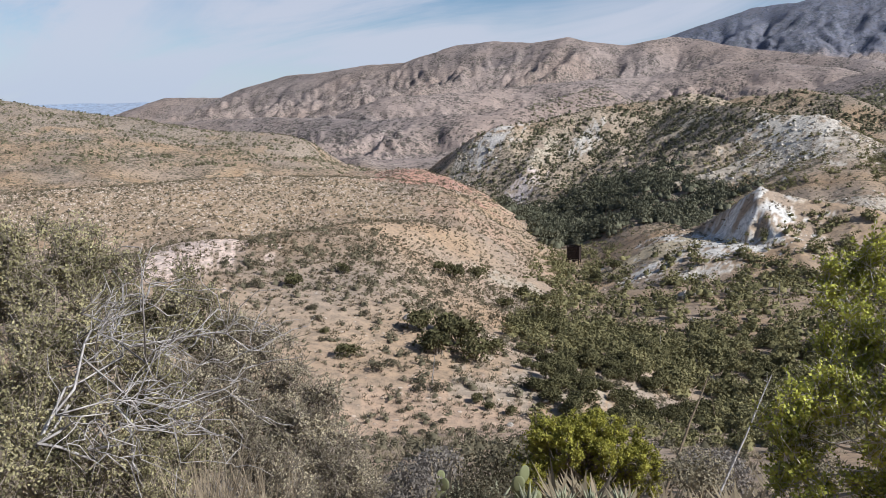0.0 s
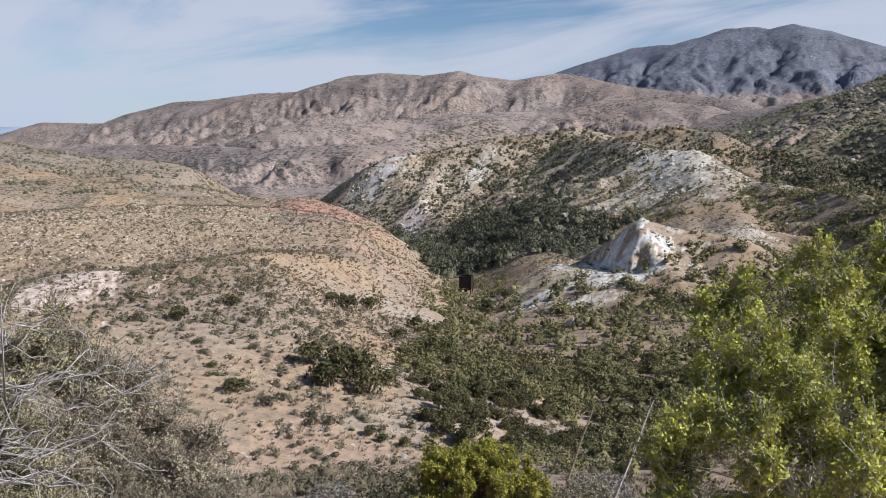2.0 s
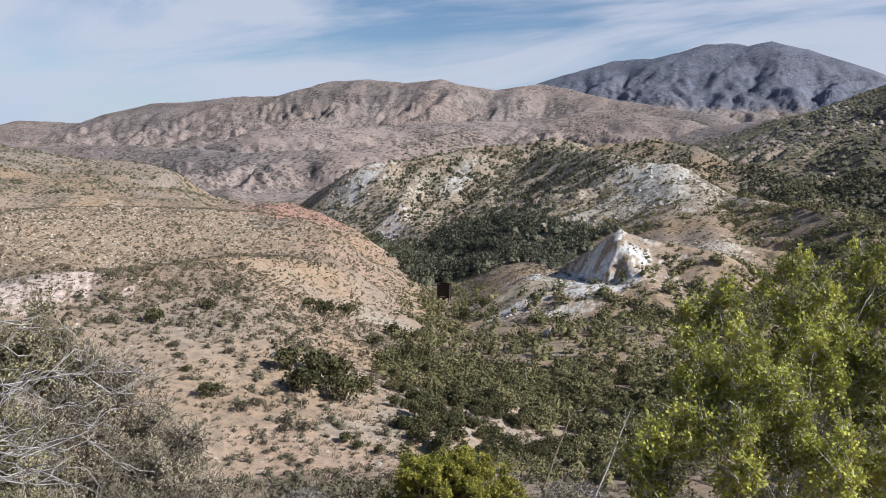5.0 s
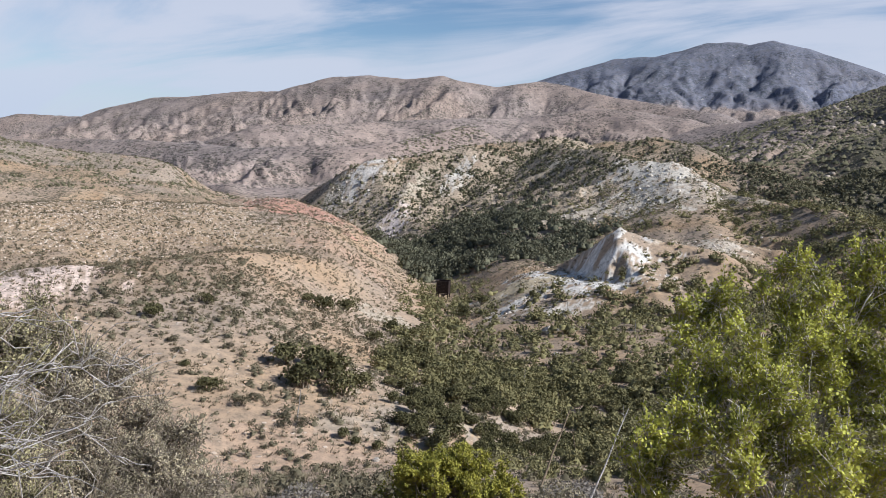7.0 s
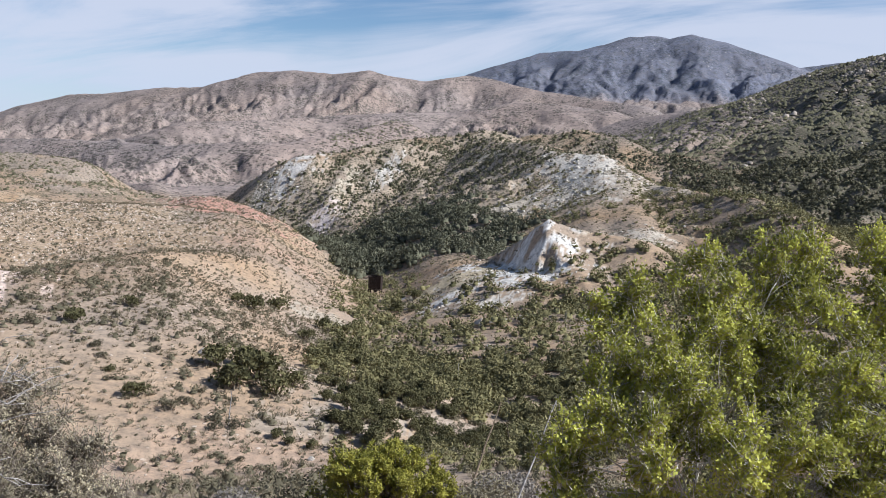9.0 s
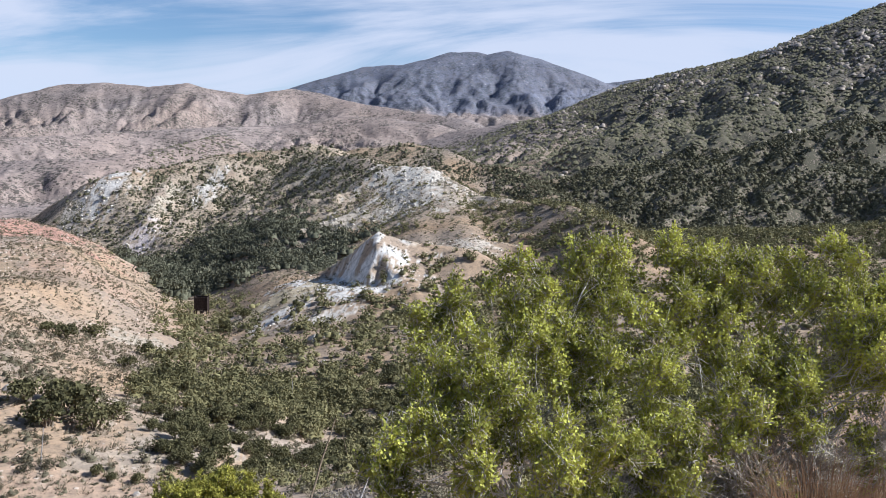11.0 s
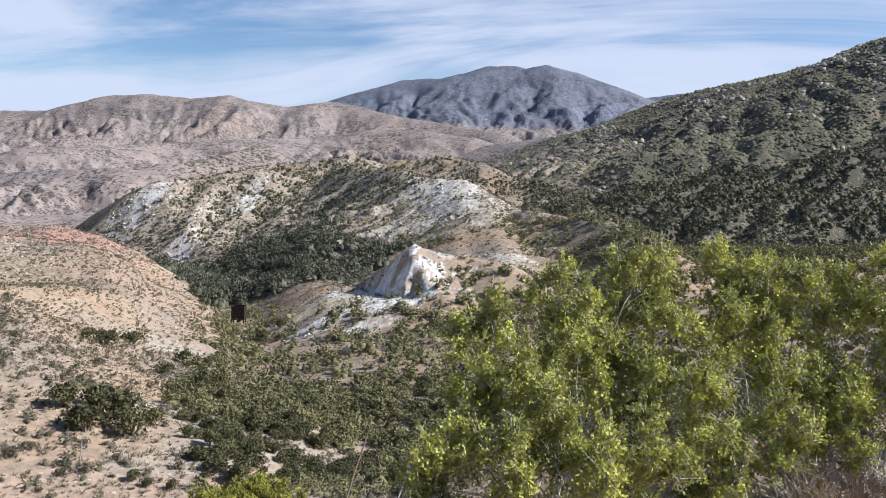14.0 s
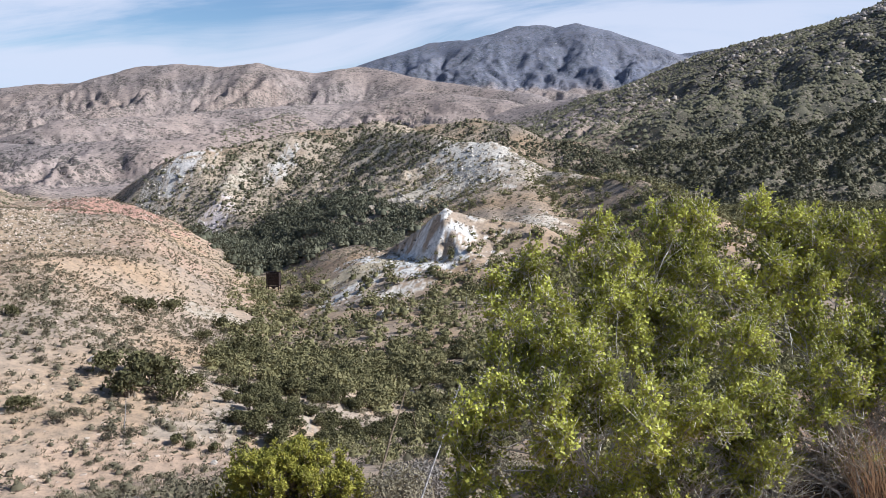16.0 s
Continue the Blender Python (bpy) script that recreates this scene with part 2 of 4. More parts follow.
        best = best - gully * ravines(X, Y, S, D, length, seed) * smooth(D, 0.02 * length, 1.9 * length)
    return best


MOUNTAIN = [(1067, 4062, 216), (1227, 4069, 346), (1330, 4068, 396), (1484, 4036, 473), (1667, 3910, 480), (1771, 3918, 517), (1892, 3862, 558), (2038, 3843, 570), (2069, 3793, 553), (2155, 3721, 574), (2282, 3645, 536), (2365, 3531, 454), (2477, 3515, 416), (2630, 3528, 427), (2852, 3481, 460), (3247, 3116, 479)]
RANGE = [(-1223, 2957, -75), (-1123, 2889, -40), (-956, 2844, 24), (-742, 2803, 28), (-637, 2727, 60), (-493, 2655, 98),
         (-390, 2571, 100), (-226, 2490, 122), (-106, 2448, 127), (-39, 2400, 149), (48, 2350, 174), (132, 2296, 177),
         (239, 2237, 168), (326, 2176, 178), (380, 2167, 167), (469, 2150, 158), (531, 2135, 168), (592, 2171, 180),
         (656, 2100, 167), (706, 1978, 141), (799, 1833, 115), (866, 1692, 98)]
KNOLLS = [(-69, 1248, 15), (25, 1300, 23), (123, 1395, 33), (233, 1381, 44), (362, 1456, 55), (486, 1419, 77), (543, 1345, 73), (595, 1267, 61)]
GREY = [(-395, 1239, -23), (-272, 1169, -16), (-170, 1087, -15), (-85, 996, -16), (-12, 950, -10), (49, 899, -8), (116, 943, 5), (183, 983, 22)]
HAZE = [(-2914, 3939, -33), (-2530, 4196, -14), (-2240, 4358, -4), (-1944, 4498, 6), (-1648, 4615, 14), (-1391, 4698, -16)]
LEFT_BACK = [(-299, 425, 3.6), (-259, 451, 4.0), (-240, 450, 1.1), (-227, 446, -5.8), (-183, 444, -5.6), (-161, 441, -10.6),
             (-137, 439, -13.4), (-92, 441, -15.1), (-68, 445, -19.4), (-54, 452, -28.9), (-42, 458, -36.9)]
YELLOW = [(-134, 187, -21.4), (-112, 206, -22.8), (-90, 222, -22.1), (-64, 242, -21.9), (-40, 257, -22.1), (-25, 274, -25.1)]
RED = [(-32, 298, -23.2), (-23, 294, -22.5), (-11, 285, -21.0), (0, 280, -23.5), (12, 275, -28.4), (18, 269, -33.1)]
SPUR = [(0, 262, -27.2), (14, 245, -32.1), (23, 234, -34.3), (29, 224, -36.0), (32, 220, -38.9)]
PINK = [(-39, 86, -20.2), (-36, 99, -20.4), (-35, 107, -19.6), (-33, 115, -19.1), (-30, 122, -20.5), (-21, 138, -21.2), (-14, 159, -22.7), (-5, 190, -26.4)]
WHITE = [(-9, 410, -32.2), (7, 418, -24.2), (21, 424, -17.2), (28, 429, -11.1), (49, 437, -8.6), (84, 447, -0.9), (118, 455, 4.5), (135, 455, 7.9), (152, 455, 6.3)]
WHITE_BACK = [(128, 437, 0.5), (131, 420, 4.3), (130, 405, 1.7), (132, 378, 1.1), (132, 340, -0.8), (134, 315, -2.4), (139, 305, -3.0)]
WHITE_RIGHT = [(139, 305, -3.0), (144, 291, -8.0), (148, 275, -12.9), (152, 247, -13.4), (149, 215, -13.6), (145, 191, -15.9)]
WHITE_FRONT = [(138, 302, -6.4), (128, 274, -15.7), (111, 241, -22.7), (101, 218, -24.6)]
RIB = [(77, 198, -19.2), (74, 191, -23.7), (71, 187, -26.8)]
OUTCROP = [(77, 198, -19.2), (83, 198, -20.9), (92, 195, -21.8), (100, 188, -22.6)]
TERRACE = [(53, 199, -35.7), (60, 193, -33.8), (65, 186, -32.0), (71, 180, -30.6), (78, 179, -28.7)]
APRON = [(40, 222, -44.1), (45, 215, -37.7), (52, 210, -35.0), (60, 206, -33.2), (67, 200, -32.2), (74, 193, -31.4)]
SPURS = [
    [(39, 430, -10.5), (27, 407, -21.9), (15, 392, -31.1)],
    [(64, 440, -6.1), (50, 412, -16.8), (39, 386, -28.5), (34, 370, -36.8)],
    [(87, 447, -3.9), (72, 409, -20.4), (53, 381, -31.4), (42, 363, -39.4)],
    [(115, 452, 1.9), (100, 418, -11.9), (84, 386, -24.9), (65, 349, -35.1)],
    [(131, 420, 3.7), (118, 393, -10.0), (98, 357, -24.6), (78, 321, -36.1)],
    [(132, 378, 0.6), (119, 355, -11.8), (104, 329, -24.3), (82, 297, -35.0)],
    [(133, 313, -3.8), (122, 301, -13.4), (102, 282, -24.6), (86, 268, -31.5)]]
SHOULDER = [(139, 290, -9.7), (132, 264, -15.3), (121, 232, -20.3), (112, 208, -23.1)]
BLADE = [(63, 225, -36.2), (69, 216, -30.4), (72, 210, -26.6), (75, 204, -22.9), (77, 198, -19.2)]
KNOLL = [(162, 494, 0.5), (182, 487, 7.5), (205, 478, 11.2), (220, 460, 6.7), (232, 443, 0.3), (243, 414, -5.6), (244, 378, -14.6), (244, 342, -20.9)]
RIGHT = [(700, 390, 150), (681, 430, 152), (660, 469, 147), (651, 498, 138), (658, 538, 134), (661, 566, 125), (663, 609, 121), (662, 653, 117),
         (652, 691, 112), (640, 742, 105), (629, 778, 99), (617, 850, 77), (605, 919, 62), (573, 997, 52), (540, 1072, 45)][::-1]
CREEK = [(20, 51, -22.6), (21, 63, -25.1), (21, 77, -28.4), (21, 95, -31.9), (22, 114, -34.8), (28, 160, -39.3), (36, 219, -42.8),
         (41, 278, -44.2), (33, 339, -45.7), (14, 372, -46.2), (-22, 402, -46.9), (-33, 440, -47.5), (-59, 617, -51.0), (-198, 980, -59.0)]
BENCH = [(62, 126, -33.4), (101, 161, -33.8), (140, 195, -28.5), (185, 197, -25.5), (231, 192, -21.1), (256, 175, -18.0)]


def creek_bed(X, Y):
    """The valley floor, which rises to the left bank at once and to the right bank slowly, and the cut that the creek has made."""
    best, cut = np.full(X.shape, 1e9), np.full(X.shape, 1e9)
    steep = smooth(Y, 150, 195)
    for (x0, y0, z0), (x1, y1, z1) in zip(CREEK[:-1], CREEK[1:]):
        dx, dy = x1 - x0, y1 - y0
        size = math.hypot(dx, dy)
        t = np.clip(((X - x0) * dx + (Y - y0) * dy) / size ** 2, 0, 1)
        px, py = X - (x0 + t * dx), Y - (y0 + t * dy)
        d = np.sqrt(px * px + py * py) + 1e-6
        side = 0.5 + 0.5 * (px * dy - py * dx) / size / d
        rise = 9.0 * (1 - np.exp(-d * 0.32 / 9.0)) * (1 - side) + 0.05 * np.minimum(d, 160) * side
        best = np.minimum(best, z0 + (z1 - z0) * t + rise)
        cut = np.minimum(cut, z0 + (z1 - z0) * t + (0.2 + 0.1 * steep) * (np.sqrt(d * d + 36) - 6) + (0.006 + 0.007 * steep) * d * d + 0.3)
    return best, cut


def land(X, Y):
    """Height of the ground at every (x, y)."""
    X, Y = np.asarray(X, float), np.asarray(Y, float)
    r = np.hypot(X, Y)
    wx = X + perlin(X / 45, Y / 45, 3) * np.clip(r * 0.006, 0, 2.2)
    wy = Y + perlin(X / 45, Y / 45, 4) * np.clip(r * 0.006, 0, 2.2)
    ahead = Y - 0.5 * np.clip(X - 1.2, 0, 4) * (1 - smooth(Y, 3.5, 7.0)) + np.clip(-X - 0.3, 0, 1)
    down = np.maximum(0, ahead - 3.0)
    near = -1.6 - 0.02 * np.minimum(r, 60) - 60 * (1 - np.exp(-down / 120)) + np.where(ahead < 0, 0.12 * np.minimum(-ahead, 150), 0)
    az = np.degrees(np.arctan2(X, Y))
    far_base = -62 + 0.07 * np.clip(r - 720, 0, 1100) * smooth(az, -17, 2) - 0.02 * np.clip(r - 900, 0, 4000) * (1 - smooth(az, -17, 2))
    bed, cut = creek_bed(wx, wy)
    def form(lo, hi, line, front, back, *how):
        """One ridge, worked out only where it can stand above the valley."""
        out = np.full(X.shape, -1e9)
        src = (X, Y) if lo > 400 else (wx, wy)
        reach = (max(p[2] for p in line) + 66) / min(front, back) * (2.2 if len(how) > 4 else 1.0) + 15
        at = ((r >= lo) & (r <= hi) & (src[0] > min(p[0] for p in line) - reach) & (src[0] < max(p[0] for p in line) + reach)
              & (src[1] > min(p[1] for p in line) - reach) & (src[1] < max(p[1] for p in line) + reach))
        if at.any():
            out[at] = crest(src[0][at], src[1][at], line, front, back, *how)
        return out

    forms = [
        near,
        np.maximum(bed, -62),
        far_base,
        form(1900, 9999, MOUNTAIN, 0.42, 0.3, 10, 80, 240, 11, 1500),
        form(3000, 9999, HAZE, 0.10, 0.10, 30),
        form(900, 9999, RANGE, 0.36, 0.3, 8, 58, 125, 21, 1400),
        form(500, 2500, KNOLLS, 0.26, 0.16, 12, 30, 75, 31, 700),
        form(450, 2500, GREY, 0.34, 0.14, 8, 30, 62, 41, 500),
        form(120, 1800, RIGHT, 0.44, 0.3, 8, 26, 110, 51, 900),
        form(150, 900, LEFT_BACK, 0.15, 0.2, 8, 4, 60, 61, 300) - 0.5 * np.maximum(0, X + 74) * (r > 380),
        form(0, 760, YELLOW, 0.085, 0.12, 8, 1.6, 30, 71, 200) - 0.4 * np.maximum(0, X - 4),
        form(0, 760, RED, 0.30, 0.4, 2, 3.0, 16, 81, 60),
        form(0, 760, SPUR, 0.22, 0.35, 4, 1.4, 14, 82, 60),
        form(0, 760, PINK, 0.17, 0.25, 4, 1.2, 18, 91, 120) - 0.35 * np.maximum(0, X - 14),
        form(0, 760, WHITE, 0.40, 0.5, 3, 7, 38, 101),
        form(0, 760, WHITE_BACK, 0.46, 0.42, 1.5, 10, 26, 102),
        form(0, 760, WHITE_RIGHT, 0.42, 0.4, 2, 7, 20, 111, 90),
        form(0, 760, WHITE_FRONT, 0.42, 0.42, 2, 6, 15, 121, 60),
        form(0, 760, SHOULDER, 0.36, 0.36, 5, 4, 18, 127),
        form(0, 760, OUTCROP, 0.55, 0.6, 0.8, 1.2, 8, 122, 40) - 1.1 * np.maximum(0, 75 - X),
        form(0, 760, BLADE, 2.1, 0.8, 0.2, 2.2, 6, 125),
        form(0, 760, RIB, 2.0, 1.5, 0.3, 1.5, 5.0, 124),
        form(0, 760, TERRACE, 0.28, 0.05, 4, 1.0, 9, 126),
        form(0, 760, APRON, 0.20, 0.6, 3, 1.0, 10, 123, 60),
        form(0, 760, KNOLL, 0.45, 0.4, 6, 8, 36, 131, 120),
        form(0, 760, BENCH, 0.14, 0.10, 12),
    ] + [form(0, 760, spur, 0.62, 0.62, 1.5, 4, 20, 140 + i) for i, spur in enumerate(SPURS)]
    k = np.clip(0.0035 * r, 0.12, 5)
    top = np.maximum.reduce(forms)
    h = top + k * np.log(sum(np.exp(np.clip((f - top) / k, -30, 0)) for f in forms)) - k * 0.35
    kc = np.clip(0.008 * r, 0.3, 4)
    h = np.where(r > 40, h - kc * np.log1p(np.exp(np.clip((h - cut) / kc, -30, 30))), h)
    # unevenness at every scale, no coarser than the ground around it allows
    wave = 0.6
    seed = 200
    while wave < 300:
        weight = smooth(r, wave * 5.0, wave * 14.0) * (1 - smooth(r, wave * 160, wave * 500))
        at = weight > 0
        if at.any():
            x, y = X[at] / wave, Y[at] / wave
            rough = (0.05 - 0.03 * smooth(r[at], 500, 1200)) * (0.6 if wave < 10 else 1.0) * wave * weight[at]
            h[at] += rough * (0.7 * perlin(x, y, seed) + 0.6 * ridged(x * 0.7, y * 0.7, seed + 50, 1) - 0.35)
        wave *= 2.1
        seed += 1
    return h


def land_one(x, y):
    return float(land(np.array([x]), np.array([y]))[0])


def blob(X, Y, cx, cy, rx, ry=None, turn=0.0, rag=0.45, size=None):
    """1 inside a ragged oval patch, 0 outside."""
    ry = ry or rx
    c, s = math.cos(radians(turn)), math.sin(radians(turn))
    u, v = ((X - cx) * c + (Y - cy) * s) / rx, (-(X - cx) * s + (Y - cy) * c) / ry
    size = size or min(rx, ry) * 0.5
    d = np.hypot(u, v) + rag * (perlin(X / size, Y / size, 7) + 0.7 * perlin(X / size * 2.7, Y / size * 2.7, 8) + 0.5 * perlin(X / size * 6.1, Y / size * 6.1, 9))
    return 1 - smooth(d, 0.72, 1.05)


PATCHES = [  # x, y, half sizes, turn, colour of the bare ground
    (85, 375, 112, 82, 0, (0.52, 0.41, 0.30)),                                                     # the pale hill
    (131, 296, 15, 26, 10, (0.73, 0.66, 0.56)), (116, 284, 15, 9, 0, (0.60, 0.53, 0.44)), (97, 288, 16, 9, 0, (0.54, 0.46, 0.36)), 
    (66, 196, 14, 11, -30, (0.79, 0.75, 0.69)), (96, 208, 25, 9, 0, (0.62, 0.53, 0.42)), (66, 180, 10, 4.5, 0, (0.78, 0.73, 0.66)),
    (50, 194, 15, 9, 15, (0.56, 0.46, 0.31)), (45, 178, 5.5, 3.5, 20, (0.70, 0.65, 0.58)), (56, 170, 6, 2.6, 0, (0.66, 0.60, 0.52)),
    (34, 369, 7, 14, -25, (0.78, 0.66, 0.61)), (25, 418, 8, 17, -35, (0.70, 0.65, 0.59)), (10, 410, 6, 10, -30, (0.58, 0.51, 0.43)),
    (73, 415, 4.5, 18, -32, (0.68, 0.62, 0.54)), (50, 405, 5, 16, -30, (0.56, 0.48, 0.37)), (118, 385, 9, 16, -20, (0.58, 0.49, 0.37)),
    (131, 419, 7, 9, 0, (0.60, 0.47, 0.30)), (150, 270, 22, 18, 0, (0.52, 0.43, 0.33)),
    (-34, 110, 7, 13, -10, (0.80, 0.63, 0.53)), (4.4, 3.6, 5.0, 4.0, 0, (0.36, 0.235, 0.15)),
    (2, 66, 17, 9, 10, (0.48, 0.345, 0.245)), (16, 84, 10, 6, 0, (0.48, 0.39, 0.30)), (7, 76, 8, 3.5, 10, (0.47, 0.38, 0.29)),
    (22, 88, 8, 4, 0, (0.47, 0.37, 0.28)), (13, 100, 8, 4, 0, (0.45, 0.37, 0.28)), (15, 162, 8, 5, 20, (0.47, 0.40, 0.31)),
    (-60, 225, 80, 50, 50, (0.43, 0.315, 0.205)), (8, 214, 25, 13, -60, (0.47, 0.325, 0.225)), (-5, 275, 25, 15, -38, (0.54, 0.31, 0.23)),
    (-180, 430, 150, 60, 0, (0.39, 0.31, 0.24)),
]


def ground_colour(X, Y, Z):
    """Colour of the bare ground, with distance haze painted in far away, and how much of it low scrub covers."""
    r, az = np.hypot(X, Y), np.degrees(np.arctan2(X, Y))
    n1 = perlin(X / 60, Y / 60, 301)[:, None]
    c = np.full((len(X), 3), 1.0) * np.array((0.415, 0.305, 0.210)) * (1 + 0.2 * n1)
    c = c + perlin(X / 23, Y / 23, 302)[:, None] * np.array((0.055, 0.015, -0.02)) + perlin(X / 9, Y / 9, 303)[:, None] * np.array((0.03, 0.028, 0.024))
    for cx, cy, rx, ry, turn, col in PATCHES:
        f = blob(X, Y, cx, cy, rx, ry, turn, 1.15 if min(col) > 0.5 else 0.75)[:, None]
        c = c * (1 - f) + np.array(col) * f
    dark = (smooth(az, 31, 38) * smooth(r, 300, 400))[:, None]
    c = c * (1 - dark) + np.array((0.275, 0.225, 0.165)) * dark
    hill = smooth(r, 520, 760)[:, None]
    warm = 0.5 + 0.5 * perlin(X / 260, Y / 260, 310)[:, None]
    grey = np.array((0.325, 0.268, 0.245)) * (1 - warm) + np.array((0.42, 0.322, 0.268)) * warm
    c = c * (1 - hill * (1 - 0.75 * dark)) + grey * hill * (1 - 0.75 * dark)
    # blue of the distance haze, painted into the far mountain's ground colour
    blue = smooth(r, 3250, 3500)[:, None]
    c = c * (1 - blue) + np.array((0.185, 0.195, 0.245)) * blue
    # paler haze painted over the low ridges at far left
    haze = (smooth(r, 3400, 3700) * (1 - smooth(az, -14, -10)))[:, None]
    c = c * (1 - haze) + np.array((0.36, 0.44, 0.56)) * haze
    scrub = 0.10 * smooth(r, 190, 300) * (1 - 0.15 * hill[:, 0]) + 0.24 * smooth(az, 30, 38) * smooth(r, 320, 460)
    scrub = scrub * (1 - 0.95 * smooth(c.min(axis=1), 0.38, 0.5))
    scrub = np.where(r > 3300, 0.10, scrub) * (1 - haze[:, 0])
    return c, scrub


def sheet(name, az, rad, mat):
    """A fan of ground between two distances, finer where it is near."""
    A, R = np.meshgrid(np.radians(az), rad)
    X, Y = (R * np.sin(A)).ravel(), (R * np.cos(A)).ravel()
    Z = land(X, Y)
    na, nr = len(az), len(rad)
    V = np.stack([X, Y, Z], 1)
    i = (np.arange(nr - 1)[:, None] * na + np.arange(na - 1)[None, :]).ravel()
    F = np.stack([i, i + na, i + na + 1, i + 1], 1)
    me = bpy.data.meshes.new(name)
    me.vertices.add(len(V))
    me.vertices.foreach_set("co", V.ravel())
    me.loops.add(F.size)
    me.loops.foreach_set("vertex_index", F.ravel().astype(np.int32))
    me.polygons.add(len(F))
    me.polygons.foreach_set("loop_start", np.arange(0, F.size, 4, dtype=np.int32))
    me.update(calc_edges=True)
    me.shade_smooth()
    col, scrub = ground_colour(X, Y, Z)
    a = me.color_attributes.new("soil_haze", "FLOAT_COLOR", "POINT")
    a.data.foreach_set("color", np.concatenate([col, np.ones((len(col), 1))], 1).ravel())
    b = me.attributes.new("scrub", "FLOAT", "POINT")
    b.data.foreach_set("value", scrub)
    me.materials.append(mat)
    return new(name, me)


AZ = np.concatenate([np.arange(-180, -36, 4.0), np.arange(-36, 66, 0.14), np.linspace(66, 180, 30)])
RAD = np.concatenate([[0.0], np.geomspace(0.35, 150, 190), np.geomspace(150, 600, 215)[1:], np.geomspace(600, 4990, 300)[1:]])
i_hill, i_far = int(np.searchsorted(RAD, 640)), int(np.searchsorted(RAD, 3320))
ground = tagged(sheet("ground", AZ, RAD[:i_hill + 1], EARTH), "dry tan hillsides and valley with pale rock and scrub", "ground", kind="structure")
range_ob = tagged(sheet("mountain_range", AZ, RAD[i_hill:i_far + 1], HILL_EARTH), "long grey-brown desert ridge cut by gullies", "mountain range", kind="structure")
peak_ob = tagged(sheet("mountain", AZ, RAD[i_far:], HAZED_EARTH), "far mountain with rounded summits, coloured blue-grey for haze", "mountain", kind="structure")

# ---------------------------------------------------------------- scrub
def raw_mesh(name, V, F, mat, tint=None):
    """A mesh from arrays of corners and of triangles (or quads)."""
    V, F = np.asarray(V, float), np.asarray(F)
    w = F.shape[1]
    me = bpy.data.meshes.new(name)
    me.vertices.add(len(V))
    me.vertices.foreach_set("co", V.ravel())
    me.loops.add(F.size)
    me.loops.foreach_set("vertex_index", F.ravel().astype(np.int32))
    me.polygons.add(len(F))
    me.polygons.foreach_set("loop_start", np.arange(0, F.size, w, dtype=np.int32))
    me.update(calc_edges=True)
    if tint is not None:
        a = me.attributes.new("tint", "FLOAT", "POINT")
        a.data.foreach_set("value", np.asarray(tint, float))
    me.materials.append(mat)
    return me


def leaf_tris(P, Nrm, size, rng, stretch=1.8):
    """One triangle at each point, facing about along its normal."""
    n = len(P)
    rnd = rng.normal(size=(n, 3))
    a = np.cross(Nrm, rnd)
    a /= np.linalg.norm(a, axis=1)[:, None] + 1e-9
    b = np.cross(Nrm, a)
    b /= np.linalg.norm(b, axis=1)[:, None] + 1e-9
    s = (size * rng.uniform(0.7, 1.3, n))[:, None]
    V = np.stack([P - a * s * 0.5, P + a * s * 0.5, P + b * s * stretch * 0.6], 1).reshape(-1, 3)
    return V, np.arange(3 * n).reshape(-1, 3)


def dome_points(n, rng, lumps=5, low=0.1):
    """Points on the shell of a lumpy bush of radius 1 and height about 1.2, and their outward ways."""
    C = np.stack([rng.uniform(-0.45, 0.45, lumps), rng.uniform(-0.45, 0.45, lumps), rng.uniform(0.35, 0.75, lumps)], 1)
    Rr = rng.uniform(0.35, 0.6, lumps)
    k = rng.integers(0, lumps, n)
    d = rng.normal(size=(n, 3))
    d /= np.linalg.norm(d, axis=1)[:, None]
    d[:, 2] = np.where(d[:, 2] < -0.45, -d[:, 2], d[:, 2])
    P = C[k] + d * (Rr[k] * rng.uniform(0.75, 1.08, n))[:, None]
    P[:, 2] = np.maximum(P[:, 2], low * rng.uniform(0, 1, n))
    return P, d


def bush_template(n, size, seed, lumps=5, solid=True):
    rng = np.random.default_rng(seed)
    P, d = dome_points(n, rng, lumps)
    V, F = leaf_tris(P, d + 0.8 * rng.normal(size=d.shape), size, rng)
    if not solid:
        return V, F
    # an inner lump keeps it from being seen through
    t = np.linspace(0, 2 * np.pi, 5, endpoint=False)
    core = np.concatenate([np.stack([0.6 * np.cos(t), 0.6 * np.sin(t), np.full(5, 0.12)], 1), [[0, 0, 0.95]]])
    cf = [(i, (i + 1) % 5, 5) for i in range(5)]
    return np.concatenate([V, core]), np.concatenate([F, np.array(cf) + len(V)])


def cap_template(seed, ring=6, mid=False):
    """A small rounded bush, uneven all round: one ring of corners, or two, and a crown."""
    rng = np.random.default_rng(seed)
    t = 2 * np.pi * (np.arange(ring) + rng.uniform(-0.3, 0.3, ring)) / ring
    low = np.stack([np.cos(t), np.sin(t), np.full(ring, -0.12)], 1) * rng.uniform(0.6, 1.35, ring)[:, None]
    V, F = [low], []
    if mid:
        high = np.stack([0.82 * np.cos(t + 0.4), 0.82 * np.sin(t + 0.4), np.full(ring, 0.62)], 1) * rng.uniform(0.55, 1.35, (ring, 1))
        V.append(high)
        for i in range(ring):
            j = (i + 1) % ring
            F += [(i, j, ring + i), (j, ring + j, ring + i)]
    base = ring if mid else 0
    V.append([[rng.uniform(-0.35, 0.35), rng.uniform(-0.35, 0.35), rng.uniform(0.7, 1.05)]])
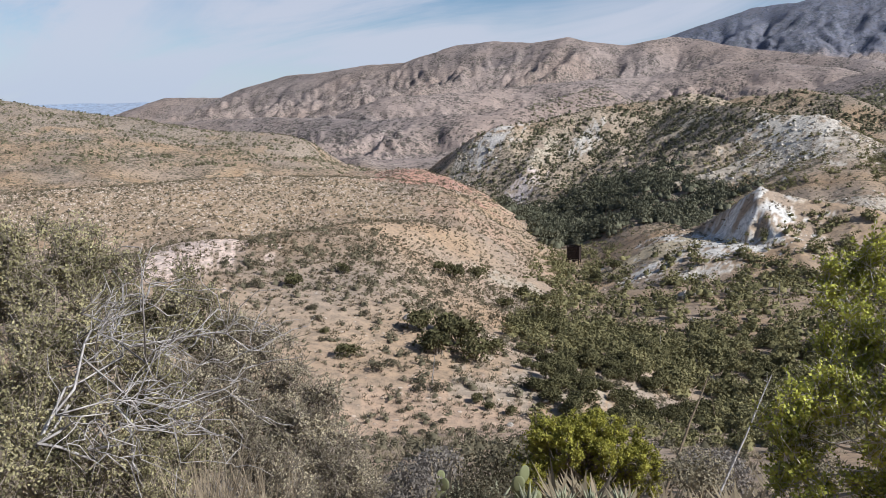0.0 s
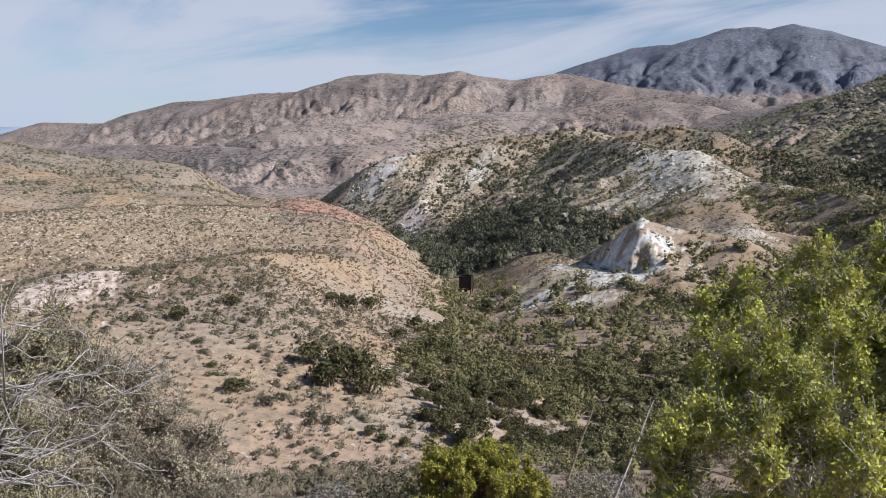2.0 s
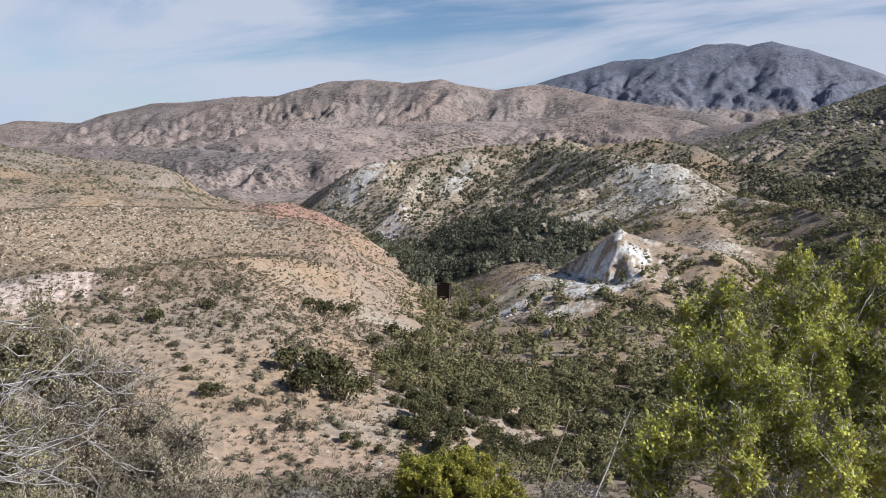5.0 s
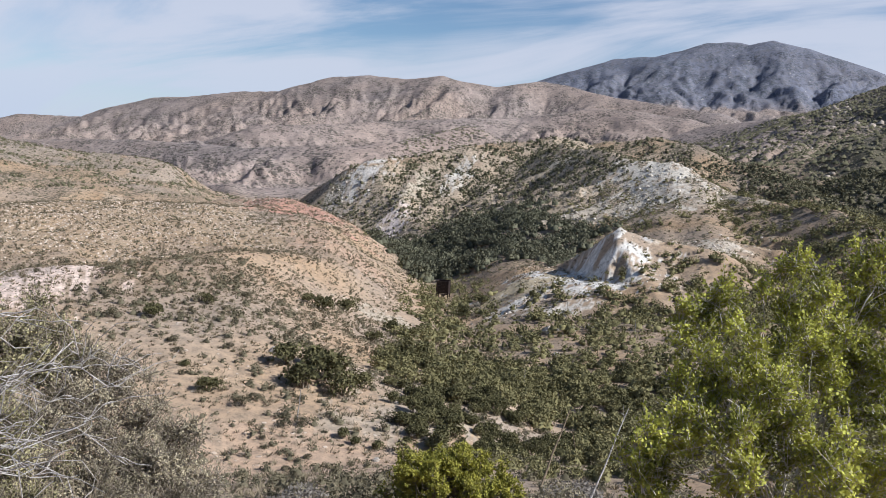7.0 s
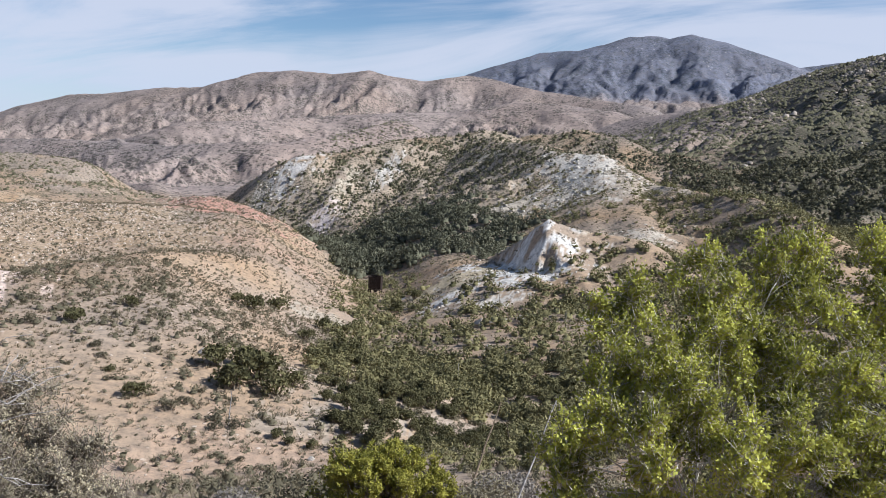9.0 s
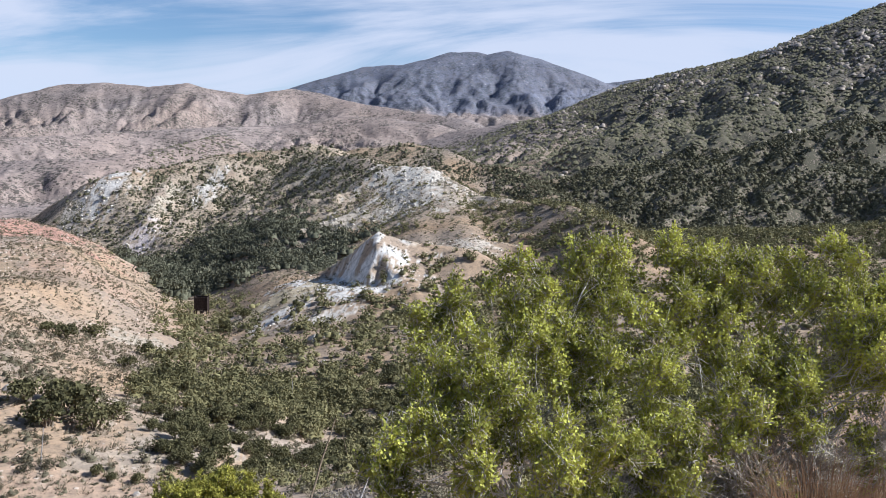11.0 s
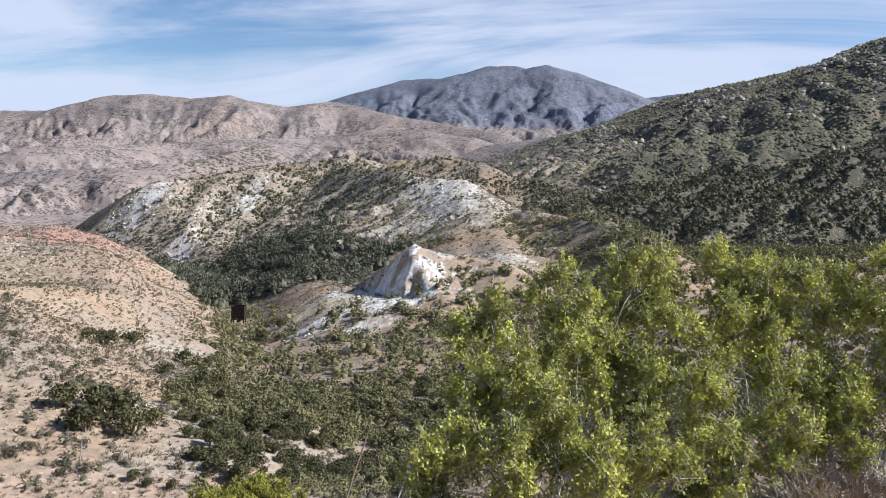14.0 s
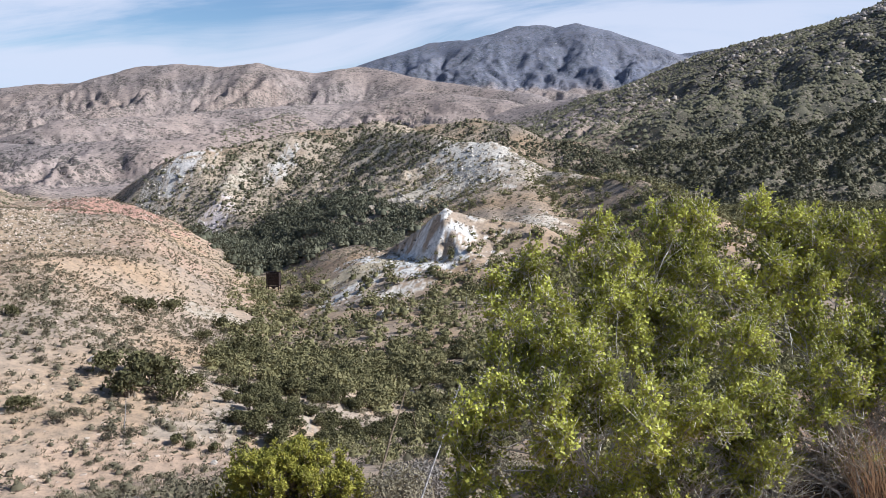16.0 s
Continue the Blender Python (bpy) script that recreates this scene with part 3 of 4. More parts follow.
    F += [(base + i, base + (i + 1) % ring, base + ring) for i in range(ring)]
    return np.concatenate(V), np.array(F)


def lump_template(seed, lumps, leaves, leaf):
    """A bush of several rounded lumps with ragged leafy edges."""
    rng = np.random.default_rng(seed)
    VV, FF, base = [], [], 0
    for i in range(lumps):
        V, F = cap_template(seed * 31 + i, 5 if lumps > 1 else 4, True)
        r = rng.uniform(0.34, 0.48) if lumps > 1 else 0.8
        a = 2 * math.pi * (i + rng.uniform(0, 0.6)) / lumps
        V = V * np.array((r, r, r)) + np.array((math.cos(a) * 0.36, math.sin(a) * 0.36, rng.uniform(0.05, 0.35))) * (lumps > 1)
        VV.append(V)
        FF.append(F + base)
        base += len(V)
    P, d = dome_points(leaves, rng, lumps + 3)
    V, F = leaf_tris(P * 1.08, d + 0.9 * rng.normal(size=d.shape), leaf, rng, 1.3)
    return np.concatenate(VV + [V]), np.concatenate(FF + [F + base])


def grass_template(n, seed):
    """A tuft of thin blades that lean outward."""
    rng = np.random.default_rng(seed)
    a = rng.uniform(0, 2 * np.pi, n)
    o = np.stack([np.cos(a), np.sin(a), np.zeros(n)], 1) * rng.uniform(0, 0.5, n)[:, None]
    out = np.stack([np.cos(a), np.sin(a), rng.uniform(0.5, 1.8, n)], 1)
    tip = o + out * rng.uniform(0.4, 0.75, n)[:, None]
    side = np.stack([-np.sin(a + rng.normal(size=n) * 0.5), np.cos(a), np.zeros(n)], 1) * 0.10
    return np.stack([o - side, o + side, tip], 1).reshape(-1, 3), np.arange(3 * n).reshape(-1, 3)


def joined_bushes(name, X, Y, size, templates, mat, rng, tall=1.0):
    Z = land(X, Y)
    VV, FF, TT, base = [], [], [], 0
    pick = rng.integers(0, len(templates), len(X))
    for k, (V, F) in enumerate(templates):
        ii = np.where(pick == k)[0]
        if not len(ii):
            continue
        a = rng.uniform(0, 2 * np.pi, len(ii))
        c, s = np.cos(a)[:, None], np.sin(a)[:, None]
        sx = size[ii][:, None]
        hz = sx * (tall * rng.uniform(0.75, 1.25, len(ii)))[:, None]
        px = (V[None, :, 0] * c - V[None, :, 1] * s) * sx + X[ii][:, None]
        py = (V[None, :, 0] * s + V[None, :, 1] * c) * sx + Y[ii][:, None]
        pz = V[None, :, 2] * hz + Z[ii][:, None]
        VV.append(np.stack([px, py, pz], 2).reshape(-1, 3))
        FF.append((F[None] + (np.arange(len(ii)) * len(V))[:, None, None] + base).reshape(-1, 3))
        TT.append(np.repeat(rng.uniform(0, 1, len(ii)), len(V)))
        base += len(ii) * len(V)
    return new(name, raw_mesh(name, np.concatenate(VV), np.concatenate(FF), mat, np.concatenate(TT)))


def scatter(rng, count, r0, r1, a0=-38.0, a1=66.0):
    """Places spread evenly over a sector of the land."""
    r = np.sqrt(rng.uniform(r0 ** 2, r1 ** 2, count))
    a = np.radians(rng.uniform(a0, a1, count))
    return r * np.sin(a), r * np.cos(a)


def seg_near(X, Y, line, reach):
    d = np.full(X.shape, 1e9)
    for (x0, y0, *_), (x1, y1, *_) in zip(line[:-1], line[1:]):
        dx, dy = x1 - x0, y1 - y0
        t = np.clip(((X - x0) * dx + (Y - y0) * dy) / (dx * dx + dy * dy), 0, 1)
        d = np.minimum(d, np.hypot(X - x0 - t * dx, Y - y0 - t * dy))
    return 1 - smooth(d, reach * 0.6, reach)


def thickness(X, Y):
    """0 to 1: how densely tall green scrub stands."""
    az, r = np.degrees(np.arctan2(X, Y)), np.hypot(X, Y)
    patchy = 0.5 + 0.9 * perlin(X / 22, Y / 22, 401) + 0.5 * perlin(X / 7, Y / 7, 402)
    w = 1.05 * smooth(az, 30 - 5 * smooth(r, 330, 420), 35 - 4 * smooth(r, 330, 420))                                        # right-hand slope
    w = np.maximum(w, blob(X, Y, 58, 285, 40, 62, 15, 0.2) * 1.0)         # wooded canyon
    w = np.maximum(w, blob(X, Y, 85, 345, 60, 55, 0, 0.3) * 0.6)
    w = np.maximum(w, blob(X, Y, 95, 410, 100, 90, 0, 0.3) * 0.6)         # its upper slope
    w = np.maximum(w, blob(X, Y, 92, 132, 62, 80, -30, 0.3) * 1.25)       # bench
    w = np.maximum(w, seg_near(X, Y, CREEK[1:8], 14) * 0.7)
    w = np.maximum(w, blob(X, Y, 30, 135, 15, 44, 0, 0.3) * 0.95)
    w = np.maximum(w, blob(X, Y, 225, 440, 60, 70, 0, 0.3) * 0.85)
    w = np.maximum(w, 0.22 * blob(X, Y, 120, 300, 60, 90, 0, 0.3))
    w = w * np.clip(0.35 + patchy, 0.0, 1.2)
    for cx, cy, rx, ry, turn, col in PATCHES[1:12] + PATCHES[13:14]:
        w = w * (1 - 0.85 * blob(X, Y, cx, cy, rx, ry, turn))
    for cx, cy, rx, ry in ((22, 86, 8, 5), (13, 100, 9, 5), (15, 162, 8, 5)):
        w = w * (1 - blob(X, Y, cx, cy, rx, ry))
    return np.clip(w, 0, 1)


rng = np.random.default_rng(5)
OAKS = [lump_template(s, 4, 110, 0.20) for s in range(6)]
MID = [lump_template(20 + s, 2, 42, 0.25) for s in range(6)]
LOW = [lump_template(40 + s, 1, 9, 0.5) for s in range(8)]
FAR = [cap_template(50 + s, 6) for s in range(8)]
TUFT = [bush_template(10, 0.55, 60 + s, 2, False) for s in range(6)]
# tall green scrub, from the valley to the far slopes
X, Y = scatter(rng, 90000, 125, 520)
keep = rng.uniform(0, 1, len(X)) < thickness(X, Y) * np.where(np.degrees(np.arctan2(X, Y)) > 27, 1.0, 0.75)
X, Y = X[keep], Y[keep]
here = land(X, Y)
east, west = land(X + 9, Y), land(X - 9, Y)
hollow = (east + west + land(X, Y + 9) + land(X, Y - 9)) / 4 - here
grow = np.clip(0.75 + 0.55 * hollow + 0.05 * (east - west), np.where(np.degrees(np.arctan2(X, Y)) > 29, 0.95, 0.45), 1.0)      # hollows and slopes that face away from the sun
keep = rng.uniform(0, 1, len(X)) < grow
X, Y = X[keep], Y[keep]
U, W = scatter(rng, 32000, 205, 500, -4, 36)           # single shrubs all over the pale hill
uneven = (land(U + 7, W) + land(U - 7, W) + land(U, W + 7) + land(U, W - 7)) / 4 - land(U, W)
bare = np.maximum.reduce([blob(U, W, *p[:5]) for p in PATCHES[1:3] + PATCHES[4:7] + PATCHES[10:12]])
keep = (np.maximum(blob(U, W, 85, 370, 115, 95, 0, 0.2), blob(U, W, 145, 285, 60, 55, 0, 0.2)) > 0.5) & (rng.uniform(0, 1, len(U)) < np.clip(0.50 + 0.8 * uneven, 0.16, 1.0) * (1 - 0.55 * bare))
X, Y = np.concatenate([X, U[keep]]), np.concatenate([Y, W[keep]])
few = np.concatenate([np.ones(len(X) - keep.sum()), np.full(keep.sum(), 0.72)])
wood = blob(X, Y, 58, 285, 42, 62, 15, 0.2) > 0.5
sz = (0.5 + 1.2 * rng.uniform(0, 1, len(X)) ** 1.8) * np.where(wood, 2.3, np.where(np.hypot(X, Y) < 210, 1.35, np.where(np.degrees(np.arctan2(X, Y)) > 29, 1.35, 1.0))) * few
thin = wood & (rng.uniform(0, 1, len(X)) < 0.62)
tagged(joined_bushes("canyon_oaks", X[thin], Y[thin], sz[thin], OAKS, CANYON, rng, 1.15), "dark green oaks crowding a shaded canyon", "trees", kind="stuff")
X, Y, sz = X[~wood], Y[~wood], sz[~wood]
far = np.hypot(X, Y) > 330
tagged(joined_bushes("slope_scrub", X[far], Y[far], sz[far], LOW, HILLSCRUB, rng, 0.9), "grey-green scrub covering the slopes", "shrubs", kind="stuff")
X, Y, sz = X[~far], Y[~far], sz[~far]
tagged(joined_bushes("chaparral", X, Y, sz, MID, SCRUB, rng, 0.95), "dense olive-green chaparral over valley and slopes", "shrubs", kind="stuff")
X, Y = scatter(rng, 74000, 520, 1120, 6.0)
az = np.degrees(np.arctan2(X, Y))
keep = rng.uniform(0, 1, len(X)) < np.where(az > 25, 1.0, 0.25) * np.clip(0.85 + 0.5 * perlin(X / 60, Y / 60, 77), 0.3, 1)
X, Y = X[keep], Y[keep]
tagged(joined_bushes("hillside_scrub", X, Y, 0.8 + 1.5 * rng.uniform(0, 1, len(X)) ** 2, FAR, HILLSCRUB, rng, 0.9), "dark scrub dotting the mountain slopes", "shrubs", kind="stuff")
# low dry scrub on the open slopes
GRASSY = [grass_template(15, 140 + s) for s in range(5)]
X, Y = scatter(rng, 5200, 32, 270, -38, 20)
keep = (thickness(X, Y) < 0.4) & (blob(X, Y, -33, 112, 7, 14, -10) < 0.5)
X, Y = X[keep], Y[keep]
OPEN = [lump_template(240 + s, 2, 30, 0.28) for s in range(5)]
tagged(joined_bushes("open_slope_scrub", X, Y, 0.25 + 0.6 * rng.uniform(0, 1, len(X)) ** 2.5, OPEN, GREYSCRUB, rng, 0.7), "small olive shrubs dotting bare slopes", "shrubs", kind="stuff")
X, Y = scatter(rng, 30000, 9, 150, -36, 45)
keep = (thickness(X, Y) < 0.6) & (rng.uniform(0, 1, len(X)) < np.clip(0.7 + perlin(X / 6, Y / 6, 94), 0.1, 1))
X, Y = X[keep], Y[keep]
tagged(joined_bushes("bunchgrass", X, Y, (0.20 + 0.42 * rng.uniform(0, 1, len(X)) ** 2), GRASSY, DRYSCRUB, rng, 0.8), "tan bunchgrass and low dry brush", "dry grass", kind="stuff")
X, Y = scatter(rng, 80000, 105, 480, -38, 40)
keep = (thickness(X, Y) < 0.55) & (rng.uniform(0, 1, len(X)) < 0.62 * np.clip(1.15 - np.hypot(X, Y) / 700 + perlin(X / 18, Y / 18, 93), 0.2, 1.3))
X, Y = X[keep], Y[keep]
U, W = scatter(rng, 15000, 100, 290, -38, 12)
keep = (thickness(U, W) < 0.5) & (blob(U, W, -33, 112, 7, 14, -10) < 0.5)
X, Y = np.concatenate([X, U[keep]]), np.concatenate([Y, W[keep]])
sz = 0.16 + 0.5 * rng.uniform(0, 1, len(X)) ** 2.2
tagged(joined_bushes("dry_scrub", X, Y, sz, TUFT, DRYSCRUB, rng, 0.8), "low grey-brown dry scrub on bare slopes", "shrubs", kind="stuff")
X, Y = scatter(rng, 6500, 330, 560, -38, -3)
keep = rng.uniform(0, 1, len(X)) < np.clip(0.7 + perlin(X / 25, Y / 25, 95), 0.15, 1)
X, Y = X[keep], Y[keep]
tagged(joined_bushes("ridge_scrub", X, Y, 0.4 + 0.9 * rng.uniform(0, 1, len(X)) ** 2, LOW, HILLSCRUB, rng, 0.8), "dark scrub scattered over a low rounded ridge", "shrubs", kind="stuff")

# ---------------------------------------------------------------- builders for plants and rocks
def part(name, me, parent, label=""):
    ob = new(name, me)
    ob.parent = parent
    return tagged(ob, label)


def thing(name, x, y, z, label, category, group=""):
    ob = new(name)
    ob.empty_display_size = 0.2
    ob.matrix_world = pose(x, y, z)
    return tagged(ob, label, category, group)


def tubes(paths, sides=5):
    """Corners and faces of tapered round limbs; a path is a list of (point, radius)."""
    V, F = [], []
    for path in paths:
        P = np.array([p for p, _ in path], float)
        T = np.gradient(P, axis=0)
        T /= np.linalg.norm(T, axis=1)[:, None] + 1e-9
        a = np.cross(T, np.array((0.31, 0.17, 0.93)))
        a /= np.linalg.norm(a, axis=1)[:, None] + 1e-9
        b = np.cross(T, a)
        base = len(V)
        for i, (p, r) in enumerate(path):
            for k in range(sides):
                w = 2 * math.pi * k / sides
                V.append(P[i] + (a[i] * math.cos(w) + b[i] * math.sin(w)) * r)
        for i in range(len(path) - 1):
            for k in range(sides):
                q = base + i * sides
                k2 = (k + 1) % sides
                F.append((q + k, q + k2, q + sides + k2, q + sides + k))
    return np.array(V), np.array(F)


def fine_twigs(A, B, r0, r1):
    """Thin three-sided twigs from A to B."""
    n = len(A)
    t = B - A
    a = np.cross(t, np.array((0.31, 0.17, 0.93)))
    a /= np.linalg.norm(a, axis=1)[:, None] + 1e-9
    b = np.cross(t, a)
    b /= np.linalg.norm(b, axis=1)[:, None] + 1e-9
    ring = [a * math.cos(w) + b * math.sin(w) for w in (0, 2.094, 4.189)]
    V = np.stack([A + q * r0 for q in ring] + [B + q * r1 for q in ring], 1).reshape(-1, 3)
    F = np.array([(0, 1, 4, 3), (1, 2, 5, 4), (2, 0, 3, 5)])
    return V, (F[None] + 6 * np.arange(n)[:, None, None]).reshape(-1, 4)


def limb(rng, start, end, r0, r1, n=6, crook=0.10, bow=0.072):
    """A crooked path from start to end."""
    start, end = np.array(start, float), np.array(end, float)
    size = np.linalg.norm(end - start)
    out, off = [], np.zeros(3)
    for i in range(n):
        t = i / (n - 1)
        off = off * 0.6 + rng.normal(size=3) * crook * size * 0.5
        p = start + (end - start) * t + off * math.sin(math.pi * t) + np.array((0, 0, bow * size)) * math.sin(math.pi * t)
        out.append((p, r0 + (r1 - r0) * t))
    return out


def leaf_quads(P, along, size, width, rng, face=None):
    """A folded leaf of two triangles sharing a midrib, at each point, pointing along."""
    n = len(P)
    d = along / (np.linalg.norm(along, axis=1)[:, None] + 1e-9)
    side = np.cross(d, rng.normal(size=(n, 3)) if face is None else face + 0.55 * rng.normal(size=(n, 3)))
    side /= np.linalg.norm(side, axis=1)[:, None] + 1e-9
    s = (size * rng.uniform(0.65, 1.25, n))[:, None]
    nrm = np.cross(d, side)
    V = np.stack([P, P + d * s * 0.5 + side * s * width + nrm * s * 0.12, P + d * s, P + d * s * 0.5 - side * s * width + nrm * s * 0.12], 1)
    return V.reshape(-1, 3), np.arange(4 * n).reshape(-1, 4)


def lobed_shrub(name, lobes, base, label, category, leaf_mat, bark_mat, twigs, leaves, leaf, width, seed, twig_len=0.15, up=0.7,
                trunk=0.035, flame=1.25, bare=0.0, limb_label="", clumps=0):
    """A shrub of many leafy lobes (x, y, z, radius) on crooked limbs that rise from one base."""
    rng = np.random.default_rng(seed)
    base = np.array(base, float)
    top = thing(name, *base, label, category)
    twig_a, twig_b, LP, LD, LN = [], [], [], [], []
    spread = 0.12
    for x, y, z, r in lobes:
        c = np.array((x, y, z)) - base
        foot = np.array((rng.normal() * spread, rng.normal() * spread, -0.05))
        paths = []
        paths.append(limb(rng, foot, c + np.array((0, 0, r * 0.3)), trunk * rng.uniform(0.6, 1.0), trunk * 0.3, 14, 0.10))
        for _ in range(5):
            q = c + np.clip(rng.normal(size=3), -1.4, 1.4) * r * np.array((0.42, 0.42, 0.5))
            s0 = paths[0][rng.integers(4, 8)][0]
            paths.append(limb(rng, s0, q, trunk * 0.42, trunk * 0.14, 9, 0.13, 0.02))
        V, F = tubes(paths, 5)
        me = raw_mesh("limb", V, F, bark_mat)
        me.shade_smooth()
        part("limb", me, top, limb_label)
        n = int(twigs * (r / 0.2) ** 2)
        d = rng.normal(size=(n, 3))
        d /= np.linalg.norm(d, axis=1)[:, None]
        rad = 0.86 * r * rng.uniform(0.3, 1.0, n) ** 0.45
        cone = np.where(d[:, 2] > 0, 1 - 0.45 * d[:, 2], 1.0)
        O = c + d * rad[:, None] * np.stack([cone, cone, np.where(d[:, 2] > 0, flame, 0.95)], 1)
        if clumps:
            # leafy sprays gather in clumps with gaps between them
            q = rng.normal(size=(clumps, 3))
            q /= np.linalg.norm(q, axis=1)[:, None]
            cc = np.where(q[:, 2] > 0, 1 - 0.45 * q[:, 2], 1.0)
            Q = c + q * (r * rng.uniform(0.35, 0.92, clumps))[:, None] * np.stack([cc, cc, np.where(q[:, 2] > 0, flame, 0.95)], 1)
            j = rng.integers(0, clumps, n)
            d = rng.normal(size=(n, 3))
            d /= np.linalg.norm(d, axis=1)[:, None]
            O = Q[j] + d * (r * 0.225 * rng.uniform(0.3, 1.0, n) ** 0.5)[:, None]
        W = d * 0.8 + rng.normal(size=(n, 3)) * 0.45 + np.array((0, 0, up))
        W /= np.linalg.norm(W, axis=1)[:, None]
        L = twig_len * rng.uniform(0.5, 1.3, n)
        twig_a.append(O - W * (L * 0.5)[:, None])
        twig_b.append(O + W * (L * 0.55)[:, None] + rng.normal(size=(n, 3)) * 0.006)
        full = rng.uniform(0, 1, n) >= bare
        k = np.repeat(np.where(full)[0], leaves)
        t = rng.uniform(-0.3, 0.6, len(k))
        LP.append(O[k] + W[k] * (L[k] * t)[:, None] + rng.normal(size=(len(k), 3)) * 0.006)
        LN.append(d[k] + np.array((0, 0, 0.6)))
        LD.append(W[k] * 0.5 + rng.normal(size=(len(k), 3)) * 0.75)
    V, F = fine_twigs(np.concatenate(twig_a), np.concatenate(twig_b), 0.0022, 0.0010)
    tagged(part("fine_growth", raw_mesh("fine_growth", V, F, bark_mat), top), kind="stuff")
    P, Dn = np.concatenate(LP), np.concatenate(LD)
    V, F = leaf_quads(P, Dn, leaf, width, rng, np.concatenate(LN))
    tagged(part("foliage", raw_mesh("foliage", V, F, leaf_mat, np.repeat(np.clip(0.5 + 1.1 * perlin(P[:, 0] / 0.16, P[:, 1] / 0.2 + P[:, 2] / 0.16, seed), 0, 1), 4)), top), kind="stuff")
    return top


def rock_mesh(name, seed, mat, cuts=2):
    rng = np.random.default_rng(seed)
    bm = bmesh.new()
    bmesh.ops.create_icosphere(bm, subdivisions=cuts, radius=1.0)
    off = Vector(rng.uniform(-50, 50, 3))
    for v in bm.verts:
        n = noise.noise(v.co * 0.9 + off) * 0.55 + noise.noise(v.co * 2.4 + off) * 0.22
        v.co *= 1.0 + n
        v.co.z *= 0.72
    me = bpy.data.meshes.new(name)
    bm.to_mesh(me)
    bm.free()
    me.materials.append(mat)
    return me


# ---------------------------------------------------------------- large shrubs beside the viewpoint
OAK_ONE = [(2.28, 3.58, -0.61, 0.19), (2.82, 3.68, -0.64, 0.22), (2.98, 3.69, -0.58, 0.18), (2.57, 3.62, -0.86, 0.24), (1.91, 3.56, -0.76, 0.17),
           (1.74, 3.54, -0.79, 0.12), (1.77, 3.41, -1.00, 0.18), (1.94, 3.21, -0.99, 0.20), (2.30, 3.45, -0.92, 0.20), (2.57, 3.39, -1.07, 0.23),
           (1.41, 3.15, -1.30, 0.14), (1.59, 3.18, -1.17, 0.15), (1.73, 3.00, -1.23, 0.16), (1.99, 3.08, -1.19, 0.20), (2.12, 2.87, -1.26, 0.17),
           (2.41, 2.90, -1.19, 0.20), (1.50, 3.16, -1.55, 0.17), (1.80, 3.10, -1.58, 0.18), (2.10, 3.05, -1.58, 0.18), (2.40, 3.0, -1.58, 0.18)]
OAK_TWO = [(3.35, 3.63, -0.56, 0.17), (3.54, 3.58, -0.59, 0.19), (3.26, 3.44, -0.84, 0.24), (3.69, 3.42, -0.67, 0.23), (3.93, 3.31, -0.66, 0.21),
           (4.15, 3.19, -0.62, 0.23), (4.24, 3.07, -0.73, 0.22), (4.40, 2.98, -0.72, 0.19), (4.12, 2.86, -0.98, 0.20), (4.30, 2.72, -1.12, 0.18), (2.90, 3.37, -0.89, 0.23), (3.46, 3.25, -0.97, 0.26),
           (3.81, 3.15, -1.00, 0.27), (4.09, 2.94, -1.01, 0.28), (2.89, 3.12, -1.18, 0.23), (3.19, 2.97, -1.22, 0.22), (3.62, 2.92, -1.23, 0.22),
           (2.83, 2.92, -1.38, 0.19), (2.75, 3.05, -1.62, 0.18), (3.1, 3.1, -1.60, 0.18), (3.95, 2.8, -1.5, 0.17), (3.4, 2.95, -1.55, 0.16), (4.3, 2.7, -1.5, 0.2), (4.0, 3.1, -1.3, 0.2)]
lobed_shrub("scrub_oak", OAK_ONE, (2.2, 3.3, land_one(2.2, 3.3)), "bright green scrub oak with pale crooked branches", "shrub", OAK, PALEBARK,
            300, 15, 0.0180, 0.36, 11, 0.11, trunk=0.0075, flame=1.5, clumps=19, limb_label="pale crooked limb")
lobed_shrub("scrub_oak", OAK_TWO, (3.6, 3.1, land_one(3.6, 3.1)), "wide yellow-green scrub oak with bare lower branches", "shrub", OAK, PALEBARK,
            270, 15, 0.0180, 0.36, 12, 0.11, trunk=0.0075, flame=1.5, clumps=19, limb_label="pale crooked limb")
TANGLE = [(2.5, 3.05, -1.65, 0.22), (2.9, 3.0, -1.62, 0.22), (3.3, 2.95, -1.55, 0.22), (3.7, 2.85, -1.5, 0.24), (4.1, 2.75, -1.45, 0.24), (4.4, 2.6, -1.5, 0.24), (3.0, 3.3, -1.5, 0.25), (3.6, 3.2, -1.4, 0.25)]
lobed_shrub("dry_brush", TANGLE, (3.3, 3.0, land_one(3.3, 3.0)), "tangle of bare grey twigs under a scrub oak", "dry brush", GREYGREEN, PALEBARK,
            330, 6, 0.013, 0.3, 17, 0.2, 0.5, 0.010, 1.0, 0.55)
